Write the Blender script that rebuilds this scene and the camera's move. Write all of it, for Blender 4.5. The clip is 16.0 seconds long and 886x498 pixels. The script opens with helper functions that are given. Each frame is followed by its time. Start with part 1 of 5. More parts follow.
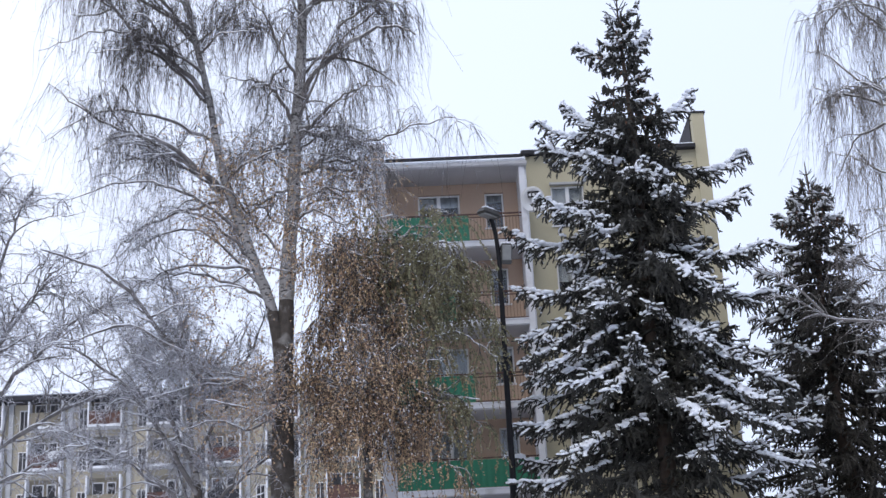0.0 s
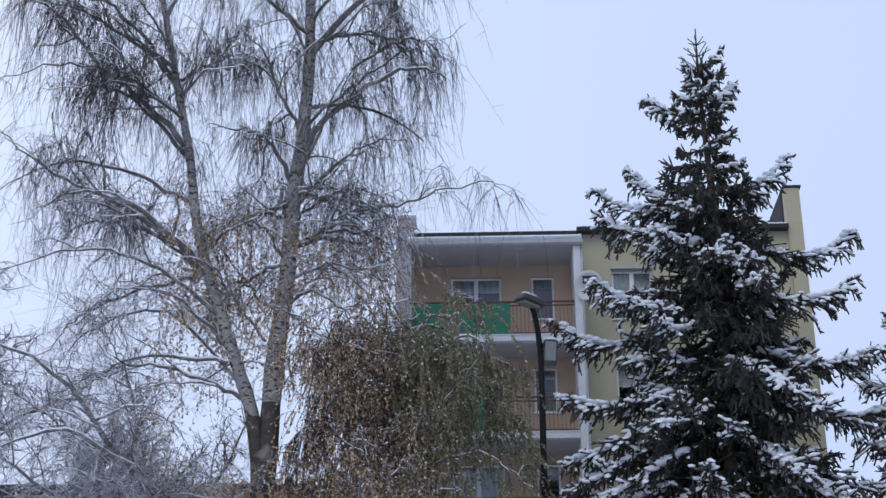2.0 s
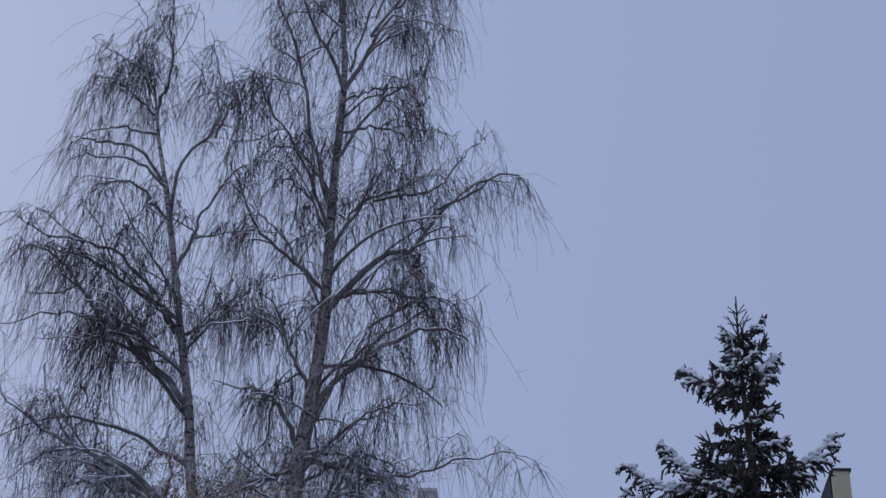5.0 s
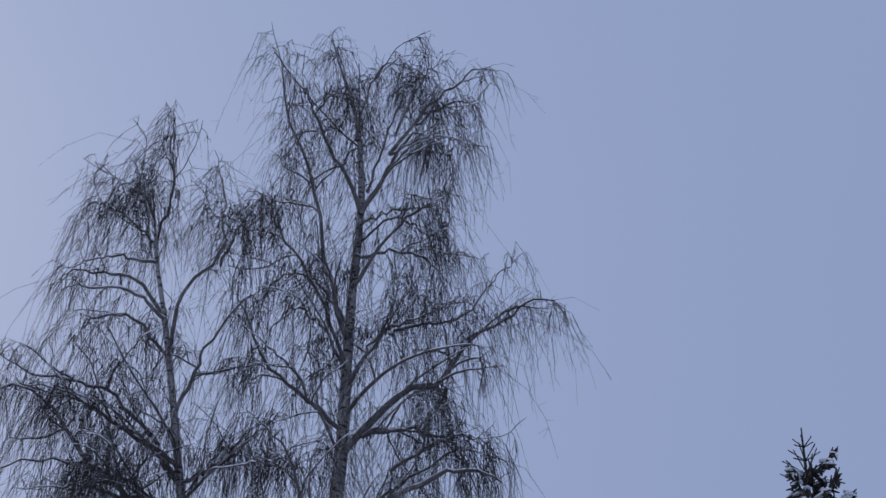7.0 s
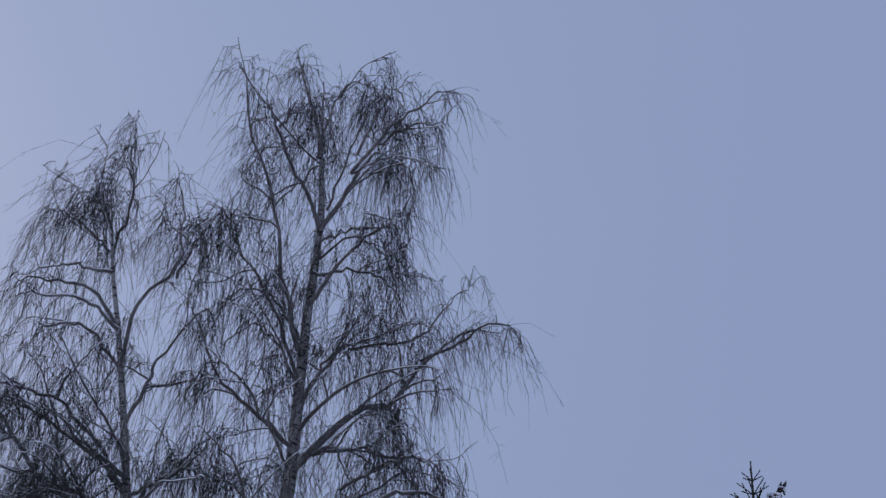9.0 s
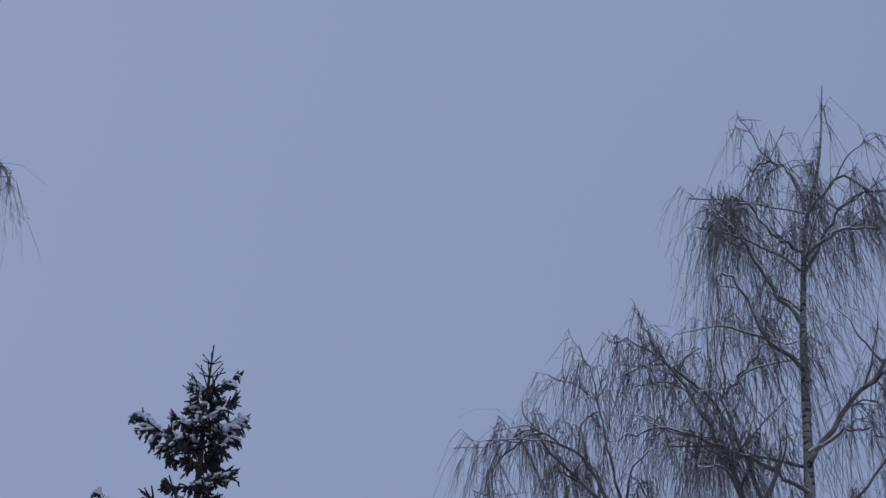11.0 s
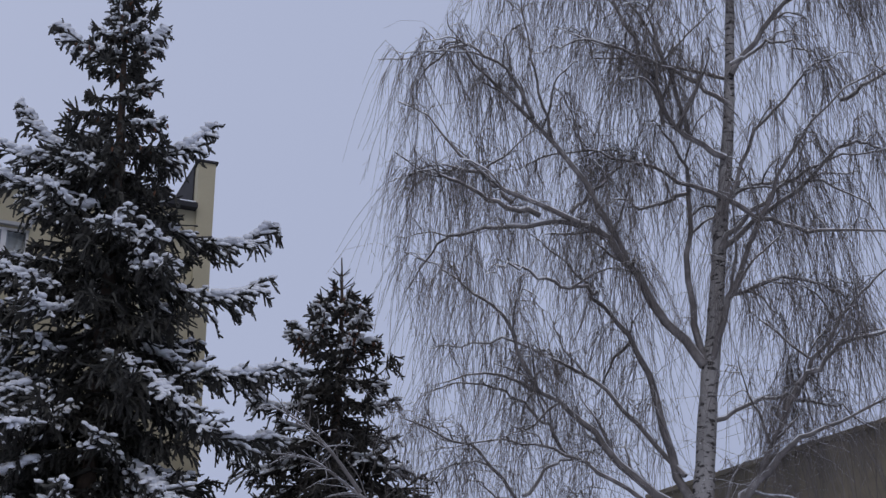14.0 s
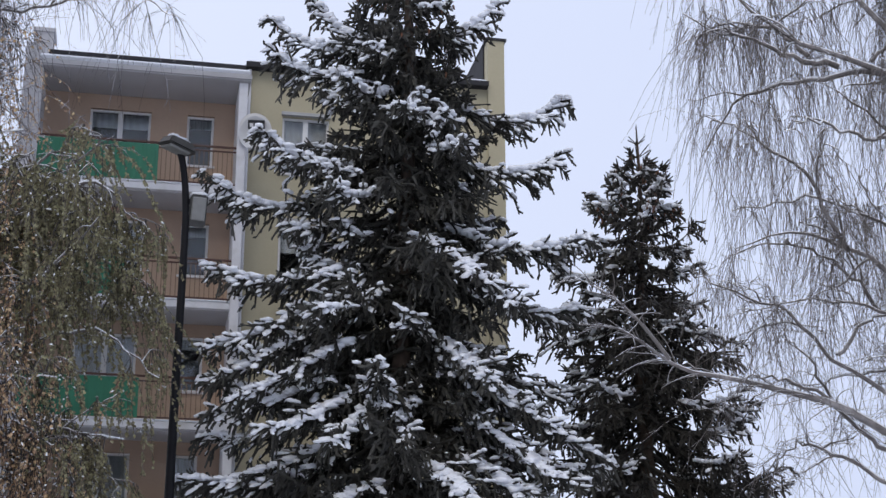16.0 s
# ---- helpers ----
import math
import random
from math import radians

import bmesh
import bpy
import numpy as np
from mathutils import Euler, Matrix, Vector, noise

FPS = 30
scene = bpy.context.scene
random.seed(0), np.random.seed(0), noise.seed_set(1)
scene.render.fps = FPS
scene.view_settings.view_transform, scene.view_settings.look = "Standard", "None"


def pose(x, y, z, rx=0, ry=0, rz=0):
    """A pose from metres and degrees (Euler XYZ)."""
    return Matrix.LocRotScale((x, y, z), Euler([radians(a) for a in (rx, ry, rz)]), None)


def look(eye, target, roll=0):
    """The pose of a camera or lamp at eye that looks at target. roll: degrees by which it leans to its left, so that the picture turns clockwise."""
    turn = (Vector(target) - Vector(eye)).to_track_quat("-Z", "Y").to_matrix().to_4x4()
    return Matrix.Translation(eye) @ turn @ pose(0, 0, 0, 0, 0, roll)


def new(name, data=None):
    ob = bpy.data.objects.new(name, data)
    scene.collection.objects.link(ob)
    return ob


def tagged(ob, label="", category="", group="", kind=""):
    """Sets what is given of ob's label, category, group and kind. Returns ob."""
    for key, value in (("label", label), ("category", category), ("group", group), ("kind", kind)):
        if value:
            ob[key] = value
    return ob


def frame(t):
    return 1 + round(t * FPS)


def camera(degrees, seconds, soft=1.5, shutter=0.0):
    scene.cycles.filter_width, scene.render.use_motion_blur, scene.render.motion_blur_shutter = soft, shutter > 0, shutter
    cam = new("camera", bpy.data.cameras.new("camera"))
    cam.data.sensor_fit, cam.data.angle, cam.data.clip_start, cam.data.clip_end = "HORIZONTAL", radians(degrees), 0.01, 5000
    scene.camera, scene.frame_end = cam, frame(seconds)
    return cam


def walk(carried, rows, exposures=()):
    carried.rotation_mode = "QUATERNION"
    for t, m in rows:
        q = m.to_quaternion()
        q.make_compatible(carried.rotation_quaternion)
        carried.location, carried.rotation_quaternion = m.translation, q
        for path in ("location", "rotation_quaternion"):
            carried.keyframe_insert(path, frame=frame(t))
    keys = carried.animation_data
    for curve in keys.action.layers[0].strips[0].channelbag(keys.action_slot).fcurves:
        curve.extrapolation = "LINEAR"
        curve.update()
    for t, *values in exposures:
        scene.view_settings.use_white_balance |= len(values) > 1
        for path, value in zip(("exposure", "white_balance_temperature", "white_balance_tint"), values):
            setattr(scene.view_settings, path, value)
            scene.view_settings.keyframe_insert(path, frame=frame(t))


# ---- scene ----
# The camera: seconds, place, then degrees to the left, up and of roll.
cam = camera(30.97, 16.0)
PATH = [
    (0, -2.27, -14.10, -4.44, -2.90, 21.16, -3.07),
    (0.5, -1.95, -11.90, -3.56, -2.14, 22.08, -2.19),
    (1, -1.59, -10.05, -2.76, -1.46, 22.90, -1.54),
    (1.5, -1.01, -7.80, -1.97, -0.67, 23.62, -0.85),
    (2, -0.80, -5.77, -1.01, -0.08, 24.30, -0.35),
    (2.5, -0.54, -4.81, -0.55, 0.77, 26.47, 0.51),
    (3, -0.52, -4.83, -0.63, 1.10, 28.69, 0.97),
    (3.5, -0.43, -4.89, -0.78, 1.36, 30.65, 1.21),
    (4, -0.13, -4.99, -0.81, 1.68, 32.06, 1.57),
    (4.2, -0.15, -5.00, -0.80, 1.71, 32.33, 2.70),
    (6.3, 0.00, 0.00, 1.60, 3.36, 38.05, 1.92),
    (6.5, 0.00, 0.00, 1.60, 3.63, 38.55, 2.10),
    (7, 0.00, 0.00, 1.60, 4.21, 39.81, 2.43),
    (7.5, 0.00, 0.00, 1.60, 4.21, 40.40, 2.77),
    (8, 0.00, 0.00, 1.60, 3.08, 40.27, 2.61),
    (8.5, 0.00, 0.00, 1.60, 2.73, 40.61, 2.60),
    (9, 0.00, 0.00, 1.60, 2.30, 40.66, 3.39),
    (9.4, 0.00, 0.00, 1.60, -2.66, 40.23, 3.91),
    (9.5, 0.00, 0.00, 1.60, -4.02, 39.90, 3.07),
    (10, 0.00, 0.00, 1.60, -12.60, 39.00, 1.55),
    (10.2, 0.00, 0.00, 1.60, -15.14, 38.75, 1.35),
    (12.3, 0.00, 0.00, 1.60, -24.19, 31.57, 0.46),
    (12.5, 0.00, 0.00, 1.60, -24.88, 30.33, -0.10),
    (13, 0.00, 0.00, 1.60, -26.19, 26.76, 0.22),
    (13.5, 0.00, 0.00, 1.60, -25.23, 25.03, 0.30),
    (14, 0.00, 0.00, 1.60, -23.99, 23.21, -0.18),
    (14.5, 0.00, 0.00, 1.60, -22.24, 21.92, -0.24),
    (15, 0.00, 0.00, 1.60, -19.62, 20.62, -0.72),
    (15.5, 0.00, 0.00, 1.60, -15.92, 19.50, -0.32),
    (16, 0.00, 0.00, 1.60, -12.62, 18.61, 0.06),
]
EXPOSURES = [(0.0, 0.80, 7600, 7), (1.0, 0.55, 7300, 6), (2.0, 0.35, 6900, 6), (3.0, -0.06, 6550, 8), (4.2, -0.48, 6400, 12), (7.0, -0.74, 6200, 11), (10.2, -0.84, 6200, 12), (12.5, -0.76, 6850, 12), (13.5, -0.46, 7150, 11), (14.5, -0.09, 7500, 12), (15.2, 0.2, 7600, 9), (16.0, 0.5, 7850, 8)]
walk(cam, [(t, pose(x, y, z, 90 + up, 0, turn) @ pose(0, 0, 0, 0, 0, roll)) for t, x, y, z, turn, up, roll in PATH], EXPOSURES)
# ---- light ----
world = bpy.data.worlds.new("overcast_sky")
scene.world = world
world.use_nodes = True
wn, wl = world.node_tree.nodes, world.node_tree.links
sky = wn.new("ShaderNodeTexSky")
sky.sky_type, sky.sun_disc = "NISHITA", False
sky.sun_elevation, sky.sun_rotation = radians(38), radians(-35)
sky.air_density, sky.dust_density = 1.0, 4.0
tc = wn.new("ShaderNodeTexCoord")
lean = wn.new("ShaderNodeVectorMath"); lean.operation = "DOT_PRODUCT"
lean.inputs[1].default_value = (-0.5, 0.05, 0.2)
wl.new(tc.outputs["Generated"], lean.inputs[0])
grad = wn.new("ShaderNodeMapRange")
grad.inputs["From Min"].default_value, grad.inputs["From Max"].default_value = -0.6, 0.6
wl.new(lean.outputs["Value"], grad.inputs["Value"])
cloud_noise = wn.new("ShaderNodeTexNoise")
cloud_noise.inputs["Scale"].default_value, cloud_noise.inputs["Detail"].default_value = 2.2, 3.0
wl.new(tc.outputs["Generated"], cloud_noise.inputs["Vector"])
wob = wn.new("ShaderNodeMath"); wob.operation = "MULTIPLY_ADD"
wob.inputs[1].default_value, wob.inputs[2].default_value = 0.22, -0.11
wl.new(cloud_noise.outputs["Fac"], wob.inputs[0])
addn = wn.new("ShaderNodeMath"); addn.operation = "ADD"; addn.use_clamp = True
wl.new(grad.outputs["Result"], addn.inputs[0]); wl.new(wob.outputs[0], addn.inputs[1])
cloud = wn.new("ShaderNodeMix"); cloud.data_type = "RGBA"
cloud.inputs["A"].default_value = (0.425, 0.525, 0.83, 1)
cloud.inputs["B"].default_value = (0.59, 0.718, 1.07, 1)
wl.new(addn.outputs[0], cloud.inputs["Factor"])
bg_cloud = wn["Background"]
wl.new(cloud.outputs["Result"], bg_cloud.inputs["Color"])
bg_cloud.inputs["Strength"].default_value = 0.95
bg_sky = wn.new("ShaderNodeBackground")
bg_sky.inputs["Strength"].default_value = 0.05
wl.new(sky.outputs["Color"], bg_sky.inputs["Color"])
mixed = wn.new("ShaderNodeMixShader")
mixed.inputs["Fac"].default_value = 0.1
wl.new(bg_cloud.outputs[0], mixed.inputs[1]); wl.new(bg_sky.outputs[0], mixed.inputs[2])
wl.new(mixed.outputs[0], wn["World Output"].inputs["Surface"])
sun = new("sun", bpy.data.lights.new("sun", "SUN"))
sun.data.energy, sun.data.angle, sun.data.color = 0.5, radians(40), (1.0, 0.96, 0.9)
sun.matrix_world = look((-20, -30, 40), (0, 10, 0))


# ---- materials ----
def material(name, colour, rough=0.8, metal=0.0, vary=(), bump=(), second=None, island=0.0, snow=0.0, spec=0.5, transmission=0.0):
    """vary: (scale, amount) of brightness noise; bump: (scale, strength, distance); second: (colour, scale, low, high) patches;
    island: spread of brightness from piece to piece; snow: how much snow lies on what faces up."""
    m = bpy.data.materials.new(name)
    m.use_nodes = True
    n, l = m.node_tree.nodes, m.node_tree.links
    b = n["Principled BSDF"]
    b.inputs["Roughness"].default_value, b.inputs["Metallic"].default_value = rough, metal
    b.inputs["Specular IOR Level"].default_value, b.inputs["Transmission Weight"].default_value = spec, transmission
    geo, tex = n.new("ShaderNodeNewGeometry"), n.new("ShaderNodeTexCoord")
    rgb = n.new("ShaderNodeRGB"); rgb.outputs[0].default_value = (*colour, 1)
    out = rgb.outputs[0]

    def noise_at(scale, detail=4.0):
        t = n.new("ShaderNodeTexNoise")
        t.inputs["Scale"].default_value, t.inputs["Detail"].default_value = scale, detail
        l.new(tex.outputs["Object"], t.inputs["Vector"])
        return t.outputs["Fac"]

    def mix(a, c, fac):
        x = n.new("ShaderNodeMix"); x.data_type = "RGBA"
        l.new(fac, x.inputs["Factor"]); l.new(a, x.inputs["A"])
        if isinstance(c, tuple): x.inputs["B"].default_value = (*c, 1)
        else: l.new(c, x.inputs["B"])
        return x.outputs["Result"]

    def span(value, lo, hi, to0=0.0, to1=1.0):
        r = n.new("ShaderNodeMapRange")
        for key, v in (("From Min", lo), ("From Max", hi), ("To Min", to0), ("To Max", to1)): r.inputs[key].default_value = v
        l.new(value, r.inputs["Value"])
        return r.outputs["Result"]

    if second:
        out = mix(out, second[0], span(noise_at(second[1]), second[2], second[3]))
    for scale, amount in vary:
        h = n.new("ShaderNodeHueSaturation"); l.new(out, h.inputs["Color"])
        l.new(span(noise_at(scale), 0.25, 0.75, 1 - amount, 1 + amount), h.inputs["Value"]); out = h.outputs["Color"]
    if island:
        h = n.new("ShaderNodeHueSaturation"); l.new(out, h.inputs["Color"])
        l.new(span(geo.outputs["Random Per Island"], 0, 1, 1 - island, 1 + island), h.inputs["Value"])
        l.new(span(geo.outputs["Random Per Island"], 0, 1, 0.48, 0.52), h.inputs["Hue"]); out = h.outputs["Color"]
    if snow:
        s = n.new("ShaderNodeSeparateXYZ"); l.new(geo.outputs["Normal"], s.inputs[0])
        up = span(s.outputs["Z"], 0.95 - snow, 1.25 - snow)
        patch = n.new("ShaderNodeMath"); patch.operation = "MULTIPLY"; patch.use_clamp = True
        l.new(up, patch.inputs[0]); l.new(span(noise_at(5.0, 2.0), 0.3, 0.45), patch.inputs[1])
        out = mix(out, (0.8, 0.82, 0.86), patch.outputs[0])
    l.new(out, b.inputs["Base Color"])
    for scale, strength, dist in bump:
        k = n.new("ShaderNodeBump"); k.inputs["Strength"].default_value, k.inputs["Distance"].default_value = strength, dist
        l.new(noise_at(scale, 6.0), k.inputs["Height"])
        l.new(k.outputs["Normal"], b.inputs["Normal"])
    return m


def birch_bark(name, pale, dark, snow):
    """White bark with dark cross marks, short and level, and darker rough patches."""
    m = material(name, pale, 0.75, vary=((1.3, 0.18), (9.0, 0.15)), bump=((14.0, 0.5, 0.02),), snow=snow)
    n, l = m.node_tree.nodes, m.node_tree.links
    b = n["Principled BSDF"]
    tex = n.new("ShaderNodeTexCoord"); mp = n.new("ShaderNodeMapping"); mp.inputs["Scale"].default_value = (5.0, 5.0, 11.0)
    l.new(tex.outputs["Object"], mp.inputs["Vector"])
    t = n.new("ShaderNodeTexNoise"); t.inputs["Scale"].default_value, t.inputs["Detail"].default_value = 1.6, 5.0
    l.new(mp.outputs[0], t.inputs["Vector"])
    r = n.new("ShaderNodeMapRange"); r.inputs["From Min"].default_value, r.inputs["From Max"].default_value = 0.545, 0.6
    l.new(t.outputs["Fac"], r.inputs["Value"])
    x = n.new("ShaderNodeMix"); x.data_type = "RGBA"; x.inputs["B"].default_value = (*dark, 1)
    link = b.inputs["Base Color"].links[0]
    src = link.from_socket; l.remove(link)
    l.new(r.outputs[0], x.inputs["Factor"]); l.new(src, x.inputs["A"]); l.new(x.outputs["Result"], b.inputs["Base Color"])
    return m


SNOW = material("snow", (0.82, 0.84, 0.88), 0.7, vary=((3.0, 0.04),), bump=((18.0, 0.35, 0.03),), spec=0.3)
GROUND = material("snowy_ground", (0.8, 0.82, 0.86), 0.8, second=((0.3, 0.28, 0.2), 0.5, 0.6, 0.72), vary=((6.0, 0.1),), bump=((3.0, 0.5, 0.1),))
BARK = birch_bark("birch_bark", (0.29, 0.275, 0.265), (0.035, 0.03, 0.028), 0.25)
BARK_OLD = material("old_birch_bark", (0.07, 0.058, 0.05), 0.9, second=((0.2, 0.19, 0.18), 2.5, 0.58, 0.68), vary=((6.0, 0.3),), bump=((9.0, 1.0, 0.06),))
LIMB = material("birch_limb_bark", (0.15, 0.135, 0.13), 0.85, second=((0.25, 0.235, 0.23), 3.0, 0.5, 0.65), vary=((8.0, 0.25), (1.5, 0.2)), bump=((20.0, 0.5, 0.01),), snow=0.6)
TWIG = material("birch_twig", (0.05, 0.042, 0.042), 0.75, island=0.35, snow=0.4)
TWIG_FROST = material("frosted_twig", (0.3, 0.29, 0.32), 0.8, island=0.5, snow=0.9)
TWIG_GREY = material("grey_twig", (0.15, 0.132, 0.125), 0.8, island=0.35, snow=0.45)
SPRUCE_BARK = material("spruce_bark", (0.06, 0.042, 0.032), 0.95, vary=((7.0, 0.3),), bump=((12.0, 1.0, 0.03),))
NEEDLE = material("spruce_needles", (0.046, 0.0445, 0.039), 0.6, island=0.45, vary=((1.2, 0.3),), spec=0.3)
NEEDLE_FAR = material("dark_spruce_needles", (0.042, 0.038, 0.032), 0.6, island=0.45, vary=((1.2, 0.3),), spec=0.3)
CONE = material("spruce_cone", (0.14, 0.06, 0.032), 0.7, vary=((20.0, 0.3),), bump=((60.0, 0.8, 0.01),))
LEAF_BROWN = material("withered_leaves", (0.51, 0.345, 0.22), 0.8, island=0.5)
LEAF_GREEN = material("late_green_leaves", (0.27, 0.245, 0.15), 0.75, island=0.45)
for leaf in (LEAF_BROWN, LEAF_GREEN):
    n, l = leaf.node_tree.nodes, leaf.node_tree.links
    b, through_light = n["Principled BSDF"], n.new("ShaderNodeBsdfTranslucent")
    both = n.new("ShaderNodeMixShader"); both.inputs["Fac"].default_value = 0.4
    l.new(b.inputs["Base Color"].links[0].from_socket, through_light.inputs["Color"])
    l.new(b.outputs[0], both.inputs[1]); l.new(through_light.outputs[0], both.inputs[2])
    l.new(both.outputs[0], n["Material Output"].inputs["Surface"])
YELLOW = material("yellow_plaster", (0.48, 0.43, 0.30), 0.9, vary=((0.4, 0.05), (25.0, 0.03)), bump=((160.0, 0.3, 0.004),), second=((0.40, 0.355, 0.25), 0.7, 0.58, 0.8))
PEACH = material("peach_plaster", (0.50, 0.36, 0.27), 0.9, vary=((0.5, 0.06), (25.0, 0.03)), bump=((160.0, 0.3, 0.004),))
WHITE = material("white_painted_concrete", (0.72, 0.72, 0.74), 0.8, vary=((1.1, 0.06), (9.0, 0.04)), second=((0.5, 0.49, 0.47), 1.4, 0.6, 0.8), bump=((60.0, 0.25, 0.004),))
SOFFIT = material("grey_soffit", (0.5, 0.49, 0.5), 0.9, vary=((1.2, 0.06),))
FRAME = material("white_window_frame", (0.78, 0.78, 0.78), 0.45, vary=((5.0, 0.03),))
GLASS = material("window_glass", (0.85, 0.9, 0.92), 0.02, transmission=1.0)
# Near-black colour that stands in for the darkness of unlit rooms.
ROOM = material("painted_dim_room", (0.05, 0.05, 0.055), 0.9, vary=((0.8, 0.3),))
CURTAIN = material("net_curtain", (0.45, 0.46, 0.48), 0.9, vary=((4.0, 0.15),))
BLIND = material("blind", (0.3, 0.29, 0.28), 0.7, vary=((2.0, 0.1),))
GREEN = material("green_balcony_sheet", (0.012, 0.165, 0.09), 0.5, vary=((1.5, 0.12), (14.0, 0.06)))
RAIL = material("brown_rail", (0.09, 0.04, 0.03), 0.5, metal=0.2, vary=((12.0, 0.2),))
BARS = material("brown_balusters", (0.2, 0.125, 0.085), 0.6, vary=((12.0, 0.15),))
FELT = material("roofing_felt", (0.03, 0.03, 0.034), 0.9, vary=((3.0, 0.2),))
DISH = material("dish_enamel", (0.74, 0.74, 0.74), 0.4, vary=((3.0, 0.03),))
BLACK = material("black_print", (0.012, 0.012, 0.015), 0.5)
LAMP = material("lamp_paint", (0.01, 0.01, 0.012), 0.6, spec=0.15, vary=((9.0, 0.2),))
LAMP_HEAD = material("lamp_head_paint", (0.05, 0.048, 0.045), 0.5, metal=0.2, vary=((9.0, 0.2),))
LENS = material("lamp_cover", (0.2, 0.2, 0.19), 0.25, vary=((9.0, 0.1),))
OCHRE = material("ochre_plaster", (0.43, 0.38, 0.29), 0.9, vary=((0.15, 0.08),))
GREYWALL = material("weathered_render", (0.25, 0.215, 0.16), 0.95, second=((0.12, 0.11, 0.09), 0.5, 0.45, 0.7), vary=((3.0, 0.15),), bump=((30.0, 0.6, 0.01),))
REDWALL = material("brick_red_render", (0.16, 0.075, 0.06), 0.95, vary=((2.0, 0.2),))
PIPE = material("zinc_pipe", (0.4, 0.4, 0.4), 0.5, metal=0.3, vary=((3.0, 0.1),))


# ---- building blocks ----
rng = np.random.default_rng(7)


def at(az, dist, z=0.0):
    """A place by its bearing (degrees to the left of +y) and its level distance from the origin."""
    return Vector((-dist * math.sin(radians(az)), dist * math.cos(radians(az)), z))


def full_size(base):
    """Trees and the lamp are drawn at 1 : 1.12; this stands them at full size, seen from the eye's last stand."""
    eye = Vector((0, 0, 1.6))
    return Matrix.Translation(eye + (Vector(base) - eye) * 1.12) @ Matrix.Scale(1.12, 4)


def ground_z(y):
    """The hillside: steeper below, gentle up to the houses."""
    ys = (-400.0, -24.0, -14.0, -10.0, -5.0, 0.0, 10.0, 22.0, 40.0, 160.0, 400.0)
    zs = (-9.5, -8.2, -6.2, -4.9, -3.6, -2.2, -0.2, 1.8, 3.3, 13.5, 14.0)
    return float(np.interp(y, ys, zs))


def raw_mesh(name, verts, faces, smooth=True):
    """A mesh from arrays: verts (n, 3), faces (m, 3 or 4)."""
    verts, faces = np.asarray(verts, np.float32), np.asarray(faces, np.int32)
    me = bpy.data.meshes.new(name)
    me.vertices.add(len(verts)); me.vertices.foreach_set("co", verts.ravel())
    k = faces.shape[1]
    me.loops.add(faces.size); me.loops.foreach_set("vertex_index", faces.ravel())
    me.polygons.add(len(faces))
    me.polygons.foreach_set("loop_start", np.arange(0, faces.size, k, dtype=np.int32))
    me.polygons.foreach_set("loop_total", np.full(len(faces), k, np.int32))
    me.polygons.foreach_set("use_smooth", np.full(len(faces), smooth))
    me.update(calc_edges=True)
    return me


def part(name, data, mat, parent=None, label="", kind=""):
    """Links a bmesh or a mesh as one object under a thing or a part."""
    if isinstance(data, bmesh.types.BMesh):
        me = bpy.data.meshes.new(name)
        data.to_mesh(me); data.free()
    else:
        me = data
    if mat and not me.materials: me.materials.append(mat)
    ob = new(name, me)
    if parent: ob.parent = parent
    return tagged(ob, label=label, kind=kind)


def thing(name, m, label, category, group="", kind=""):
    ob = new(name)
    ob.matrix_world = m
    ob.empty_display_size = 0.3
    return tagged(ob, label, category, group, kind)


def block(bm, x0, x1, y0, y1, z0, z1, bevel=0.0):
    """Adds a box, with chamfered edges where bevel is given."""
    r = bmesh.ops.create_cube(bm, size=1.0, matrix=Matrix.Translation(((x0 + x1) / 2, (y0 + y1) / 2, (z0 + z1) / 2)) @ Matrix.Diagonal((x1 - x0, y1 - y0, z1 - z0, 1)))
    if bevel:
        es = list({e for v in r["verts"] for e in v.link_edges})
        bmesh.ops.bevel(bm, geom=es, offset=bevel, segments=1, affect="EDGES")
    return bm


def boxes(*rows, bevel=0.0):
    bm = bmesh.new()
    for row in rows: block(bm, *row, bevel=bevel)
    return bm


def pierced(x0, x1, y0, y1, z0, z1, holes):
    """One slab in the x-z plane, with rectangular holes (a, b, low, high) through it."""
    xs = sorted({x0, x1, *(h[0] for h in holes), *(h[1] for h in holes)})
    zs = sorted({z0, z1, *(h[2] for h in holes), *(h[3] for h in holes)})
    bm, made = bmesh.new(), {}

    def vert(i, j):
        if (i, j) not in made: made[i, j] = bm.verts.new((xs[i], y0, zs[j]))
        return made[i, j]

    for i in range(len(xs) - 1):
        for j in range(len(zs) - 1):
            cx, cz = (xs[i] + xs[i + 1]) / 2, (zs[j] + zs[j + 1]) / 2
            if not any(a < cx < b and lo < cz < hi for a, b, lo, hi in holes):
                bm.faces.new((vert(i, j), vert(i + 1, j), vert(i + 1, j + 1), vert(i, j + 1)))
    r = bmesh.ops.extrude_face_region(bm, geom=bm.faces[:])
    bmesh.ops.translate(bm, verts=[v for v in r["geom"] if isinstance(v, bmesh.types.BMVert)], vec=(0, y1 - y0, 0))
    bmesh.ops.recalc_face_normals(bm, faces=bm.faces[:])
    return bm


